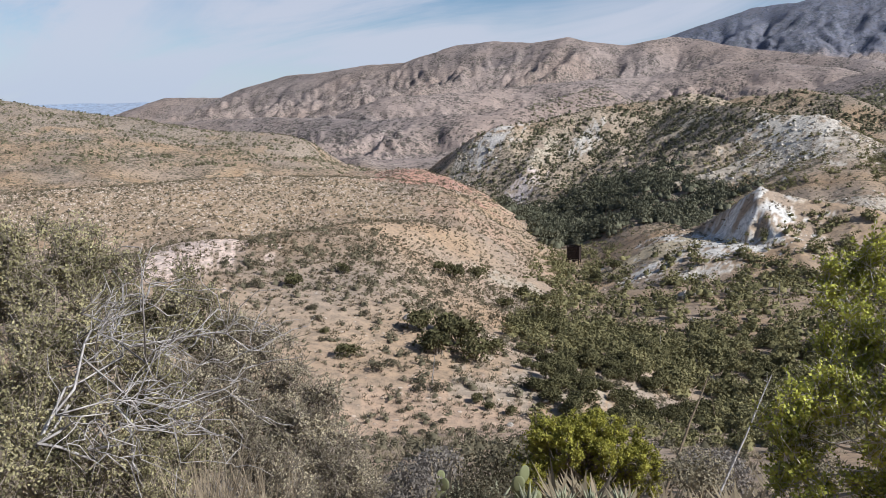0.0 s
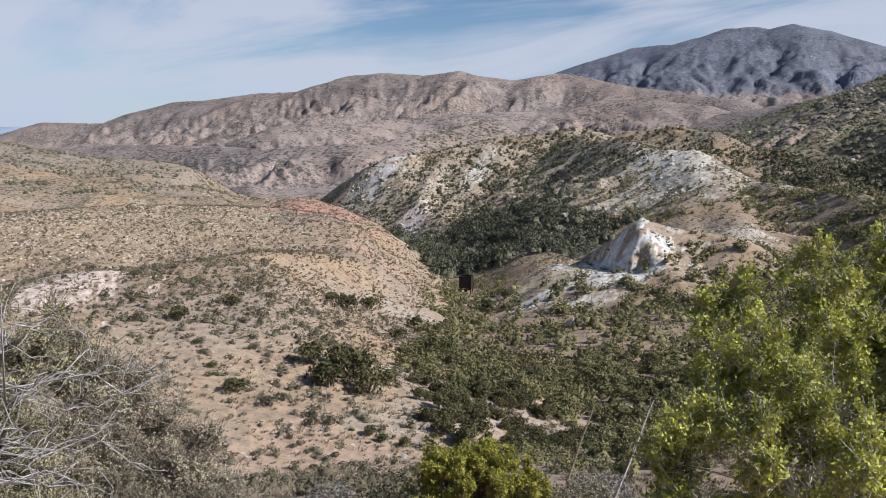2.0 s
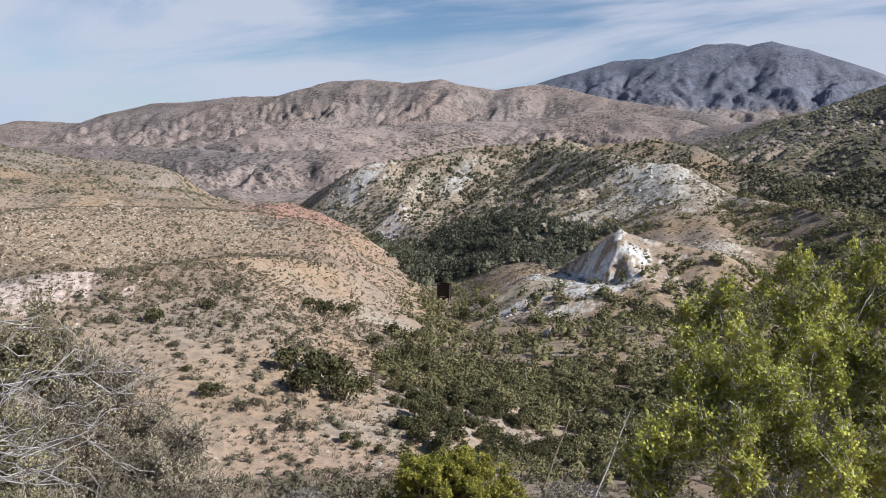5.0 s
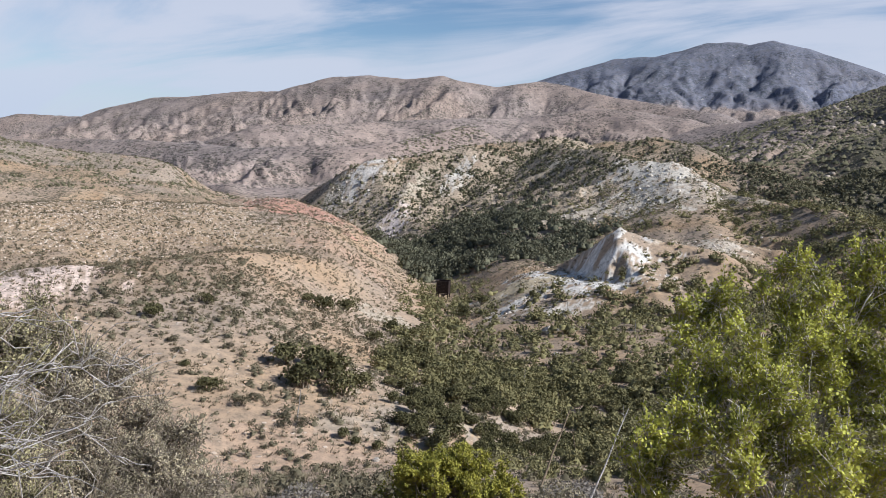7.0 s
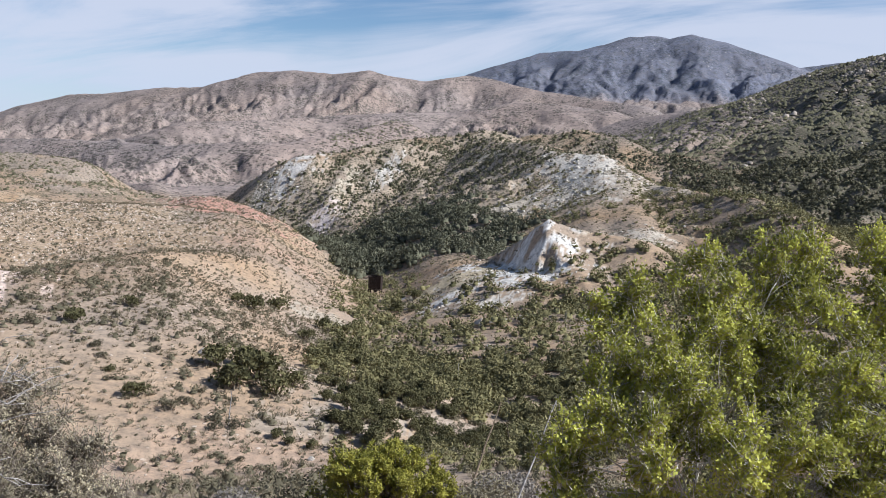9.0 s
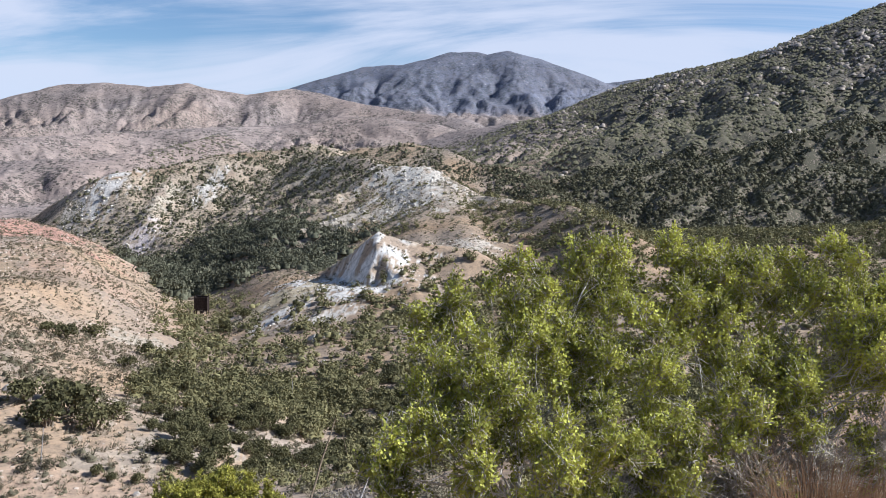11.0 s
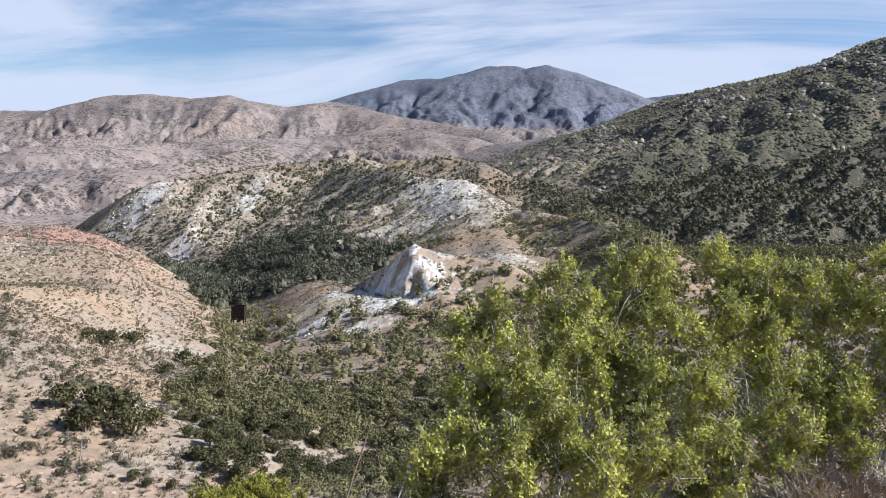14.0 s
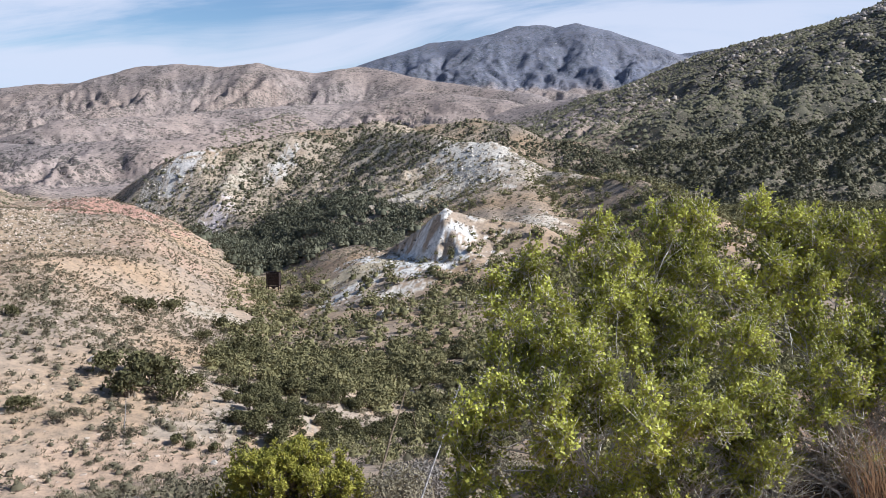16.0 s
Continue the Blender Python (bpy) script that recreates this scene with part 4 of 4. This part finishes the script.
GREY_ONE = [(-1.75, 3.25, -0.65, 0.21), (-1.68, 3.50, -0.64, 0.21), (-1.58, 3.65, -0.75, 0.20), (-1.60, 3.10, -0.87, 0.22), (-1.50, 3.37, -0.94, 0.21),
            (-1.56, 2.90, -1.07, 0.21), (-1.43, 3.08, -1.14, 0.19), (-1.49, 2.72, -1.28, 0.21), (-1.31, 2.81, -1.32, 0.20), (-1.46, 3.91, -1.03, 0.28),
            (-1.31, 4.06, -1.07, 0.26), (-1.89, 3.16, -0.74, 0.26), (-1.72, 2.81, -1.08, 0.24), (-1.38, 3.52, -1.24, 0.24), (-1.2, 3.5, -1.45, 0.24), (-1.25, 3.2, -1.5, 0.22)]
GREY_TWO = [(-1.10, 4.12, -1.24, 0.23), (-0.89, 4.08, -1.35, 0.22), (-1.09, 3.93, -1.42, 0.23), (-0.82, 3.99, -1.56, 0.22), (-0.94, 3.76, -1.62, 0.22),
            (-0.72, 3.91, -1.74, 0.23), (-1.10, 3.62, -1.58, 0.19), (-0.54, 4.04, -1.95, 0.17), (-0.77, 3.70, -1.85, 0.22), (-1.24, 3.78, -1.39, 0.17), (-0.58, 3.98, -1.78, 0.20), (-0.42, 4.02, -2.02, 0.17), (-0.66, 4.10, -1.55, 0.17)]
lobed_shrub("shrub", GREY_ONE, (-1.55, 3.2, land_one(-1.55, 3.2)), "grey-green leafy shrub with dense fine twigs", "shrub", GREYGREEN, TWIG,
            330, 13, 0.0150, 0.28, 13, 0.12, 0.45, 0.012, 1.0, 0.12, clumps=18)
lobed_shrub("shrub", GREY_TWO, (-0.95, 3.95, land_one(-0.95, 3.95)), "rounded grey shrub, twiggy and half bare", "shrub", GREYLEAF, TWIG,
            380, 12, 0.0150, 0.24, 14, 0.13, 0.45, 0.010, 1.0, 0.22, clumps=20)


def dead_branches(seed, base, tips, label):
    """Bleached, leafless, forking branches."""
    rng = np.random.default_rng(seed)
    base = np.array(base, float)
    top = thing("dead_branch", *base, label, "dead branch")
    for tip in tips:
        main = limb(rng, (0, 0, 0), np.array(tip) - base, 0.0058, 0.0019, 14, 0.26)
        paths = [main]
        for i in range(3, 12):
            for _ in range(2):
                p = main[i][0]
                way = np.array(tip) - base
                way = way / np.linalg.norm(way) * 0.7 + rng.normal(size=3) * 0.6
                end = p + way * rng.uniform(0.08, 0.22)
                side = limb(rng, p, end, main[i][1] * 0.6, 0.0014, 5, 0.16)
                paths.append(side)
                for _ in range(3):
                    q = side[rng.integers(2, 5)][0]
                    w2 = way * 0.7 + rng.normal(size=3) * 0.7
                    paths.append(limb(rng, q, q + w2 * rng.uniform(0.04, 0.12), 0.0022, 0.0009, 4, 0.12))
        V, F = tubes(paths, 4)
        me = raw_mesh("branch", V, F, DEADWOOD)
        me.shade_smooth()
        tagged(part("branch", me, top), kind="stuff")


dead_branches(31, (-1.42, 2.68, -1.18), [(-0.90, 3.30, -0.85), (-0.84, 3.22, -0.96), (-1.08, 3.28, -0.86)], "bleached grey dead branches lying through a shrub")
dead_branches(32, (-1.40, 2.66, -1.16), [(-0.89, 3.00, -1.14), (-0.90, 2.92, -1.25)], "bare silvery dead branches low in a shrub")


def tuft(name, x, y, label, category, mat, blades, height, spread, width, seed, lean=0.35, droop=0.3):
    """Grass-like blades that rise from one crown and bend outward."""
    rng = np.random.default_rng(seed)
    z = land_one(x, y)
    top = thing(name, x, y, z - 0.02, label, category)
    V, F = [], []
    for i in range(blades):
        a = rng.uniform(0, 2 * math.pi)
        o = np.array((math.cos(a), math.sin(a), 0)) * spread * math.sqrt(rng.uniform(0, 1))
        tilt = lean * rng.uniform(0.1, 1.0)
        a2 = a + rng.normal() * 0.6
        out = np.array((math.cos(a2), math.sin(a2), 0))
        side = np.array((-out[1], out[0], 0)) * width * rng.uniform(0.7, 1.2)
        h = height * rng.uniform(0.55, 1.1)
        p0 = o
        p1 = o + out * tilt * h * 0.5 + np.array((0, 0, h * 0.55))
        p2 = o + out * (tilt * h + droop * h * rng.uniform(0.1, 0.8)) + np.array((0, 0, h * rng.uniform(0.85, 1.0)))
        b = len(V)
        V += [p0 - side, p0 + side, p1 + side * 0.8, p1 - side * 0.8, p2]
        F += [(b, b + 1, b + 2), (b, b + 2, b + 3), (b + 3, b + 2, b + 4)]
    tagged(part("foliage", raw_mesh("foliage", V, F, mat), top), kind="stuff")
    return top


tuft("grass_tuft", -0.95, 3.0, "tuft of pale dry bunch grass", "grass", STRAW, 420, 0.75, 0.14, 0.0028, 41)
tuft("grass_tuft", -0.70, 3.05, "tuft of pale dry bunch grass", "grass", STRAW, 260, 0.55, 0.14, 0.0026, 42)
tuft("dry_brush", 3.38, 2.62, "clump of orange-brown dry brush", "dry brush", RUSSET, 520, 0.50, 0.20, 0.0020, 43, 0.8, 0.15)
tuft("dry_brush", 3.7, 2.55, "clump of orange-brown dry brush", "dry brush", RUSSET, 420, 0.42, 0.20, 0.0020, 44, 0.8, 0.15)

# ---------------------------------------------------------------- the slope below: juniper, agaves, cactus, stalks
JUN = [(2.89, 15.43, -7.16, 1.00), (2.21, 15.24, -6.86, 0.71), (3.47, 15.51, -7.05, 0.79), (2.79, 15.45, -6.69, 0.66), (3.22, 15.37, -6.60, 0.55),
       (2.44, 15.31, -6.52, 0.49), (3.86, 15.22, -7.34, 0.66), (1.90, 15.38, -7.22, 0.66), (2.9, 15.3, -8.0, 1.0)]
rng = np.random.default_rng(16)
for x, y, z, r in list(JUN):
    for _ in range(5):
        d = rng.normal(size=3)
        d[2] = abs(d[2]) * 0.9
        d *= r * 0.85 / np.linalg.norm(d)
        JUN.append((x + d[0], y + d[1], z + d[2] * 0.9 - 0.1, rng.uniform(0.2, 0.34)))
lobed_shrub("juniper", JUN, (2.9, 15.4, land_one(2.9, 15.4)), "rounded yellow-green juniper bush", "juniper", JUNIPER, TWIG,
            24, 17, 0.060, 0.22, 15, 0.20, 1.3, 0.05, 1.35, clumps=9)


def stalk(x, y, z, tip, r, mat, seed, label):
    """The leafless, dried flower stalk of an agave, with short side stubs near its tip."""
    rng = np.random.default_rng(seed)
    top = thing("agave_stalk", x, y, z, label, "dead stalk")
    path = limb(rng, (0, 0, 0), np.array(tip) - np.array((x, y, z)), r, r * 0.4, 9, 0.006, 0.0)
    V, F = tubes([path], 6)
    part("stem", raw_mesh("stem", V, F, mat), top)
    for i in range(9):
        p = path[5 + i % 3][0] + (path[6][0] - path[5][0]) * rng.uniform(0, 1)
        V, F = tubes([[(p, r * 0.35), (p + np.array((rng.normal() * 1.2, rng.normal() * 1.2, 1.3)) * r, r * 0.2)]], 4)
        part("stub", raw_mesh("stub", V, F, mat), top)


stalk(4.95, 16.9, land_one(4.95, 16.9), (6.47, 18.93, -6.47), 0.036, BROWN, 51, "tall brown dried agave stalk leaning over the slope")
stalk(4.30, 11.9, land_one(4.30, 11.9), (5.46, 12.89, -4.37), 0.020, DEADWOOD, 52, "pale grey dried agave stalk")


for i, (x, y, h) in enumerate(((-1.0, 74, 3.2), (12, 91, 3.0), (30, 108, 3.4), (48, 128, 3.2), (60, 141, 3.5), (76, 150, 3.6), (40, 95, 3.0), (55, 166, 3.4), (92, 172, 3.6), (26, 73, 2.8))):
    z = land_one(x, y)
    stalk(x, y, z - 0.1, (x + 0.3 - 0.1 * i, y + 0.2, z + h), 0.06, (DEADWOOD, BROWN)[i % 2], 300 + i, "thin dead agave stalk standing among valley scrub")


def agave(x, y, size, seed):
    rng = np.random.default_rng(seed)
    top = thing("agave", x, y, land_one(x, y) - 0.02, "pale green agave rosette with stiff spear leaves", "agave", "agaves on the slope")
    for ring, (count, tilt) in enumerate(((7, 0.95), (7, 0.6), (5, 0.25))):
        for i in range(count):
            a = 2 * math.pi * (i + 0.5 * ring) / count + rng.normal() * 0.15
            t = tilt * rng.uniform(0.85, 1.15)
            out = np.array((math.cos(a) * math.sin(t), math.sin(a) * math.sin(t), math.cos(t)))
            side = np.array((-math.sin(a), math.cos(a), 0.0))
            nrm = np.cross(out, side)
            L = size * rng.uniform(0.8, 1.1)
            V = []
            for s, w, d in ((0, 0.055, 0.02), (0.35, 0.075, 0.022), (0.7, 0.05, 0.015)):
                c = out * L * s
                V += [c - side * w * size, c + nrm * d * size, c + side * w * size, c - nrm * d * size]
            V.append(out * L)
            F = []
            for k in range(2):
                for j in range(4):
                    q, j2 = 4 * k, (j + 1) % 4
                    F += [(q + j, q + j2, q + 4 + j2), (q + j, q + 4 + j2, q + 4 + j)]
            F += [(8 + j, 8 + (j + 1) % 4, 12) for j in range(4)]
            part("leaf", raw_mesh("leaf", V, F, AGAVE), top)


for i, (x, y, s) in enumerate(((-0.6, 10.6, 0.5), (0.2, 10.2, 0.5), (0.75, 10.4, 0.55), (1.1, 9.6, 0.5), (1.5, 9.3, 0.5), (1.9, 9.6, 0.45), (2.2, 9.2, 0.45), (0.5, 10.9, 0.45))):
    agave(x, y, s * 0.7, 60 + i)


def cactus(x, y, seed):
    """A prickly pear: flat oval pads set on one another."""
    rng = np.random.default_rng(seed)
    top = thing("prickly_pear", x, y, land_one(x, y) - 0.03, "prickly pear cactus with flat yellow-green pads", "cactus")
    spots = [((0, 0, 0.08), 0.10)]
    for i in range(6):
        (c, r) = spots[rng.integers(0, len(spots))]
        a = rng.uniform(-1.0, 1.0)
        spots.append(((c[0] + math.sin(a) * r * 1.5, c[1] + rng.normal() * 0.08, c[2] + math.cos(a) * r * 1.4), rng.uniform(0.07, 0.10)))
    for c, r in spots:
        bm = bmesh.new()
        bmesh.ops.create_uvsphere(bm, u_segments=10, v_segments=7, radius=r)
        turn = Matrix.Rotation(rng.uniform(-0.7, 0.7), 4, "Z") @ Matrix.Diagonal((1.0, 0.16, 1.25, 1.0))
        bmesh.ops.transform(bm, matrix=Matrix.Translation(c) @ turn, verts=bm.verts)
        me = bpy.data.meshes.new("pad")
        bm.to_mesh(me)
        bm.free()
        me.shade_smooth()
        me.materials.append(CACTUS)
        part("pad", me, top)


cactus(0.05, 11.3, 71)
cactus(1.15, 9.9, 72)

# ---------------------------------------------------------------- the ore bin in the valley
def box(w, d, h, x=0.0, y=0.0, z=0.0):
    bm = bmesh.new()
    bmesh.ops.create_cube(bm, size=1.0)
    bmesh.ops.transform(bm, matrix=Matrix.Translation((x, y, z + h / 2)) @ Matrix.Diagonal((w, d, h, 1)), verts=bm.verts)
    bmesh.ops.bevel(bm, geom=bm.edges[:], offset=min(w, d, h) * 0.12, segments=1, affect="EDGES")
    me = bpy.data.meshes.new("beam")
    bm.to_mesh(me)
    bm.free()
    me.materials.append(RUST)
    return me


bin_z = land_one(36.2, 220.2)
ore_bin = thing("ore_bin", 36.2, 220.2, bin_z - 0.3, "dark rusted ore bin standing on posts", "ore bin")
ore_bin.matrix_world = pose(36.2, 220.2, bin_z - 0.3, 0, 0, -20)
for sx in (-1, 1):
    for sy in (-1, 1):
        part("post", box(0.26, 0.26, 5.4, sx * 1.6, sy * 1.4), ore_bin)
    part("beam", box(0.2, 3.1, 0.3, sx * 1.6, 0, 1.55), ore_bin)
    for i in range(8):
        part("board", box(0.08, 2.7, 0.40, sx * 1.66, 0, 1.9 + i * 0.42), ore_bin)
for sy in (-1, 1):
    part("beam", box(3.4, 0.2, 0.3, 0, sy * 1.4, 1.5), ore_bin)
    for i in range(8):
        part("board", box(3.1, 0.08, 0.40, 0, sy * 1.46, 1.9 + i * 0.42), ore_bin)
part("chute", box(0.9, 1.2, 0.7, 0.2, -1.0, 0.95), ore_bin)
part("floor", box(3.0, 2.6, 0.15, 0, 0, 1.85), ore_bin)

# ---------------------------------------------------------------- single shrubs on the near slopes
def shrub_kind(name, label, mat, count, leaf, seed, tall):
    """One shrub with its stems and foliage, about 1 m in radius."""
    rng = np.random.default_rng(seed)
    top = thing(name, 0, 0, -500, label, "shrub", "shrubs on the slopes")
    P, d = dome_points(count, rng, 7, 0.15)
    P[:, 2] *= tall
    V, F = leaf_tris(P, d + 0.9 * rng.normal(size=d.shape), leaf, rng, 1.6)
    part("foliage", raw_mesh("foliage", V, F, mat), top)
    paths = []
    for i in range(9):
        q = P[rng.integers(0, count)] * 0.85
        paths.append(limb(rng, (rng.normal() * 0.06, rng.normal() * 0.06, -0.1), q, 0.045, 0.012, 4, 0.1))
    V, F = tubes(paths, 4)
    part("woody_base", raw_mesh("woody_base", V, F, TWIG), top)
    return top


CLOSE_KINDS = [shrub_kind("shrub", "grey twiggy low shrub close by", (GREYSCRUB, LAVENDER, GREYLEAF)[i], 2000, 0.055, 180 + i, 0.8) for i in range(3)]
GREEN_KINDS = [shrub_kind("shrub", "dark olive-green leafy shrub", SCRUB, 760, 0.13, 80 + i, 0.95) for i in range(4)]
GREY_KINDS = [shrub_kind("shrub", "low grey-green sparse shrub", GREYSCRUB, 560, 0.105, 90 + i, 0.75) for i in range(3)]
PLACED_GREEN = [(-0.6, 84.5, 2.9), (2.1, 87.8, 3.2), (-2.3, 90.7, 2.6), (0.6, 91.5, 2.6), (3.6, 84.6, 2.2), (5.9, 89.4, 2.0), (-9.5, 78.9, 1.6), (-12.9, 85.8, 0.7), (-18.8, 99.5, 1.6),
                (-13.6, 109.1, 1.3), (6.7, 152.6, 2.4), (2.0, 140.0, 2.2), (-0.7, 140.5, 1.5), (14.9, 148.4, 2.2), (19.7, 152.7, 2.0), (10.5, 132.6, 1.6),
                (18.2, 126.0, 2.0), (13.9, 120.1, 2.0), (10.8, 114.8, 1.8), (4.2, 70.5, 0.8), (6.3, 70.3, 0.8), (3.3, 72.0, 0.8), (15.6, 97.6, 1.4),
                (12.2, 93.1, 1.3), (19.0, 104.4, 1.4), (19.2, 90.4, 1.3), (18.6, 78.6, 1.0), (41.6, 193.0, 2.6), (35.8, 184.9, 2.4)]
PLACED_GREY = [(-2.3, 72.6, 1.0), (-0.5, 73.2, 1.0), (-6.1, 75.9, 1.1), (-4.9, 78.1, 1.0), (-22.6, 97.4, 1.1), (-20.4, 92.8, 0.5), (-9.6, 120.5, 0.9),
               (-12.9, 149.8, 0.8), (-12.7, 82.7, 0.6), (-3.8, 82.6, 0.7), (1.1, 80.8, 0.6), (7.9, 77.2, 0.7), (0.0, 66.8, 0.5), (1.6, 64.0, 0.5),
               (3.5, 64.4, 0.5), (-6.7, 66.5, 0.4), (-9.8, 69.4, 0.4), (-3.6, 68.1, 0.5), (10.1, 74.0, 0.7), (13.5, 76.8, 0.8), (-1.6, 64.0, 0.5),
               (-24.8, 129.6, 0.8), (-37.6, 181.5, 0.7), (-15.3, 92.2, 0.7), (-9.3, 93.4, 0.8), (-17.0, 86.8, 0.6)]


def plant_all(kinds, X, Y, size, rng):
    Z = land(X, Y)
    for x, y, z, s in zip(X, Y, Z, size):
        ob = copy_thing(kinds[rng.integers(0, len(kinds))], pose(x, y, z - 0.05 * s, 0, 0, rng.uniform(0, 360)))
        ob.scale = (s, s, s * rng.uniform(0.85, 1.2))


rng = np.random.default_rng(6)
A = np.array([(-0.9, 7.6, 0.5), (-0.3, 8.0, 0.5), (0.3, 7.7, 0.42), (-1.5, 8.2, 0.6), (-0.6, 12.5, 0.8), (1.0, 13.2, 0.9), (-2.2, 13.0, 0.9), (4.6, 13.6, 0.9),
              (5.6, 15.5, 1.1), (0.0, 16.5, 1.0), (-1.6, 17.5, 0.9), (6.6, 18.5, 1.2), (4.4, 20.0, 1.1), (-3.2, 20.5, 1.1), (8.6, 17.0, 1.1), (-4.5, 16.0, 0.9)])
plant_all(CLOSE_KINDS, A[:, 0], A[:, 1], A[:, 2], rng)
A = np.array(PLACED_GREEN)
plant_all(GREEN_KINDS, A[:, 0], A[:, 1], A[:, 2], rng)
A = np.array(PLACED_GREY)
plant_all(GREY_KINDS, A[:, 0], A[:, 1], A[:, 2], rng)
X, Y = scatter(rng, 8500, 30, 128, -34, 62)
keep = rng.uniform(0, 1, len(X)) < thickness(X, Y) * 0.85
X, Y = X[keep], Y[keep]
sz = rng.uniform(0.7, 1.7, len(X)) * np.clip(np.hypot(X, Y) / 90, 0.5, 1.1)
near = np.argsort(np.hypot(X - 15, Y - 85))
one, rest = near[:140], near[140:]
plant_all(GREEN_KINDS, X[one], Y[one], sz[one], rng)
FULL = [bush_template(170, 0.18, 160 + s, 6) for s in range(6)]
tagged(joined_bushes("valley_scrub", X[rest], Y[rest], sz[rest], FULL, SCRUB, rng, 0.95), "olive-green scrub filling the valley floor", "shrubs", kind="stuff")
X, Y = scatter(rng, 4200, 40, 150, -30, 24)           # half-grown shrubs between the single ones
keep = (thickness(X, Y) < 0.5) & (blob(X, Y, -34, 110, 9, 15, -10) < 0.5) & (rng.uniform(0, 1, len(X)) < np.clip(0.55 + 1.2 * perlin(X / 16, Y / 16, 97), 0.12, 1))
X, Y = X[keep], Y[keep]
HALF = [bush_template(64, 0.22, 170 + s, 5) for s in range(6)]
tagged(joined_bushes("slope_shrubs", X, Y, 0.2 + 0.8 * rng.uniform(0, 1, len(X)) ** 2.6, HALF, GREYSCRUB, rng, 0.85), "grey-olive shrubs spread over the open slope", "shrubs", kind="stuff")
X, Y = scatter(rng, 420, 26, 130, -34, 30)
keep = (thickness(X, Y) < 0.4)
X, Y = X[keep][:110], Y[keep][:110]
plant_all(GREY_KINDS, X, Y, (0.25 + 0.7 * rng.uniform(0, 1, len(X)) ** 2) * np.clip(np.hypot(X, Y) / 90, 0.45, 1.2), rng)
for k in CLOSE_KINDS + GREEN_KINDS + GREY_KINDS:
    for o in (*k.children_recursive, k):
        bpy.data.objects.remove(o)

# ---------------------------------------------------------------- rocks
BOULDERS = [rock_mesh("boulder", 100 + i, ROCK) for i in range(4)]
rng = np.random.default_rng(8)
for x, y, s in ((45.8, 150.5, 1.25), (41.8, 131, 0.8), (105, 201, 1.4), (-3.8, 94.6, 0.8), (-3.3, 94.0, 0.5), (48.5, 152, 0.8), (51, 151, 0.9), (55, 152, 1.0), (40, 148, 0.6), (6.0, 67.5, 0.3), (10, 74, 0.35), (12.5, 76, 0.3)):
    ob = new("boulder", BOULDERS[rng.integers(0, 4)])
    ob.matrix_world = pose(x, y, land_one(x, y) + 0.3 * s, rng.uniform(-20, 20), rng.uniform(-20, 20), rng.uniform(0, 360)) @ Matrix.Diagonal((s, s, s, 1))
    tagged(ob, "pale weathered granite boulder lying in scrub", "boulder", "boulders in the valley")


def stones(name, X, Y, size, label, rng, mat):
    """Many angular stones in one mesh."""
    t = np.radians(np.arange(5) * 72.0)
    base = np.concatenate([np.stack([np.cos(t), np.sin(t), np.full(5, -0.15)], 1), np.stack([0.72 * np.cos(t + 0.6), 0.72 * np.sin(t + 0.6), np.full(5, 0.5)], 1), [[0, 0, 0.72]]])
    tri = np.array([f for i in range(5) for f in ((i, (i + 1) % 5, 5 + i), ((i + 1) % 5, 5 + (i + 1) % 5, 5 + i), (5 + i, 5 + (i + 1) % 5, 10))])
    n = len(X)
    V = base[None] * rng.uniform(0.65, 1.3, (n, 11, 3)) * size[:, None, None]
    a = rng.uniform(0, 2 * np.pi, n)
    c, s = np.cos(a)[:, None], np.sin(a)[:, None]
    Z = land(X, Y)
    W = np.stack([V[:, :, 0] * c - V[:, :, 1] * s + X[:, None], V[:, :, 0] * s + V[:, :, 1] * c + Y[:, None], V[:, :, 2] + Z[:, None]], 2)
    F = (tri[None] + (np.arange(n) * 11)[:, None, None]).reshape(-1, 3)
    return tagged(new(name, raw_mesh(name, W.reshape(-1, 3), F, mat)), label, "stones", kind="stuff")


X, Y = scatter(rng, 56000, 60, 300, -36, 12)
rocky = np.maximum(blob(X, Y, -60, 225, 75, 50, 50, 0.4), 0.06)
keep = rng.uniform(0, 1, len(X)) < rocky * 0.7
X, Y = X[keep], Y[keep]
stones("slope_stones", X, Y, (0.08 + 0.34 * rng.uniform(0, 1, len(X)) ** 3) * np.clip(np.hypot(X, Y) / 170, 0.35, 1.0), "pale tan stones strewn over a dry slope", rng, TANSTONE)
X, Y = scatter(rng, 60000, 165, 460, -4, 34)
pale = np.maximum.reduce([blob(X, Y, *p[:5], 1.0) for p in PATCHES[1:7] + PATCHES[8:14]])
keep = rng.uniform(0, 1, len(X)) < pale * 0.4
X, Y = X[keep], Y[keep]
stones("pale_rocks", X, Y, (0.14 + 0.6 * rng.uniform(0, 1, len(X)) ** 4) * np.clip(np.hypot(X, Y) / 300, 0.7, 1.2), "whitish broken rocks on the pale hill and outcrop", rng, PALEROCK)
X, Y = scatter(rng, 36000, 520, 1120, 24, 64)
Hh = land(X, Y)
keep = rng.uniform(0, 1, len(X)) < np.clip(0.06 + 1.0 * smooth(Hh, 35, 95), 0, 1) * np.clip(0.05 + 2.2 * perlin(X / 45, Y / 45, 91), 0, 1) * 0.8
X, Y = X[keep], Y[keep]
stones("ridge_boulders", X, Y, 0.8 + 2.6 * rng.uniform(0, 1, len(X)) ** 3, "jumbled granite boulders along a mountain ridge", rng, RIDGEROCK)
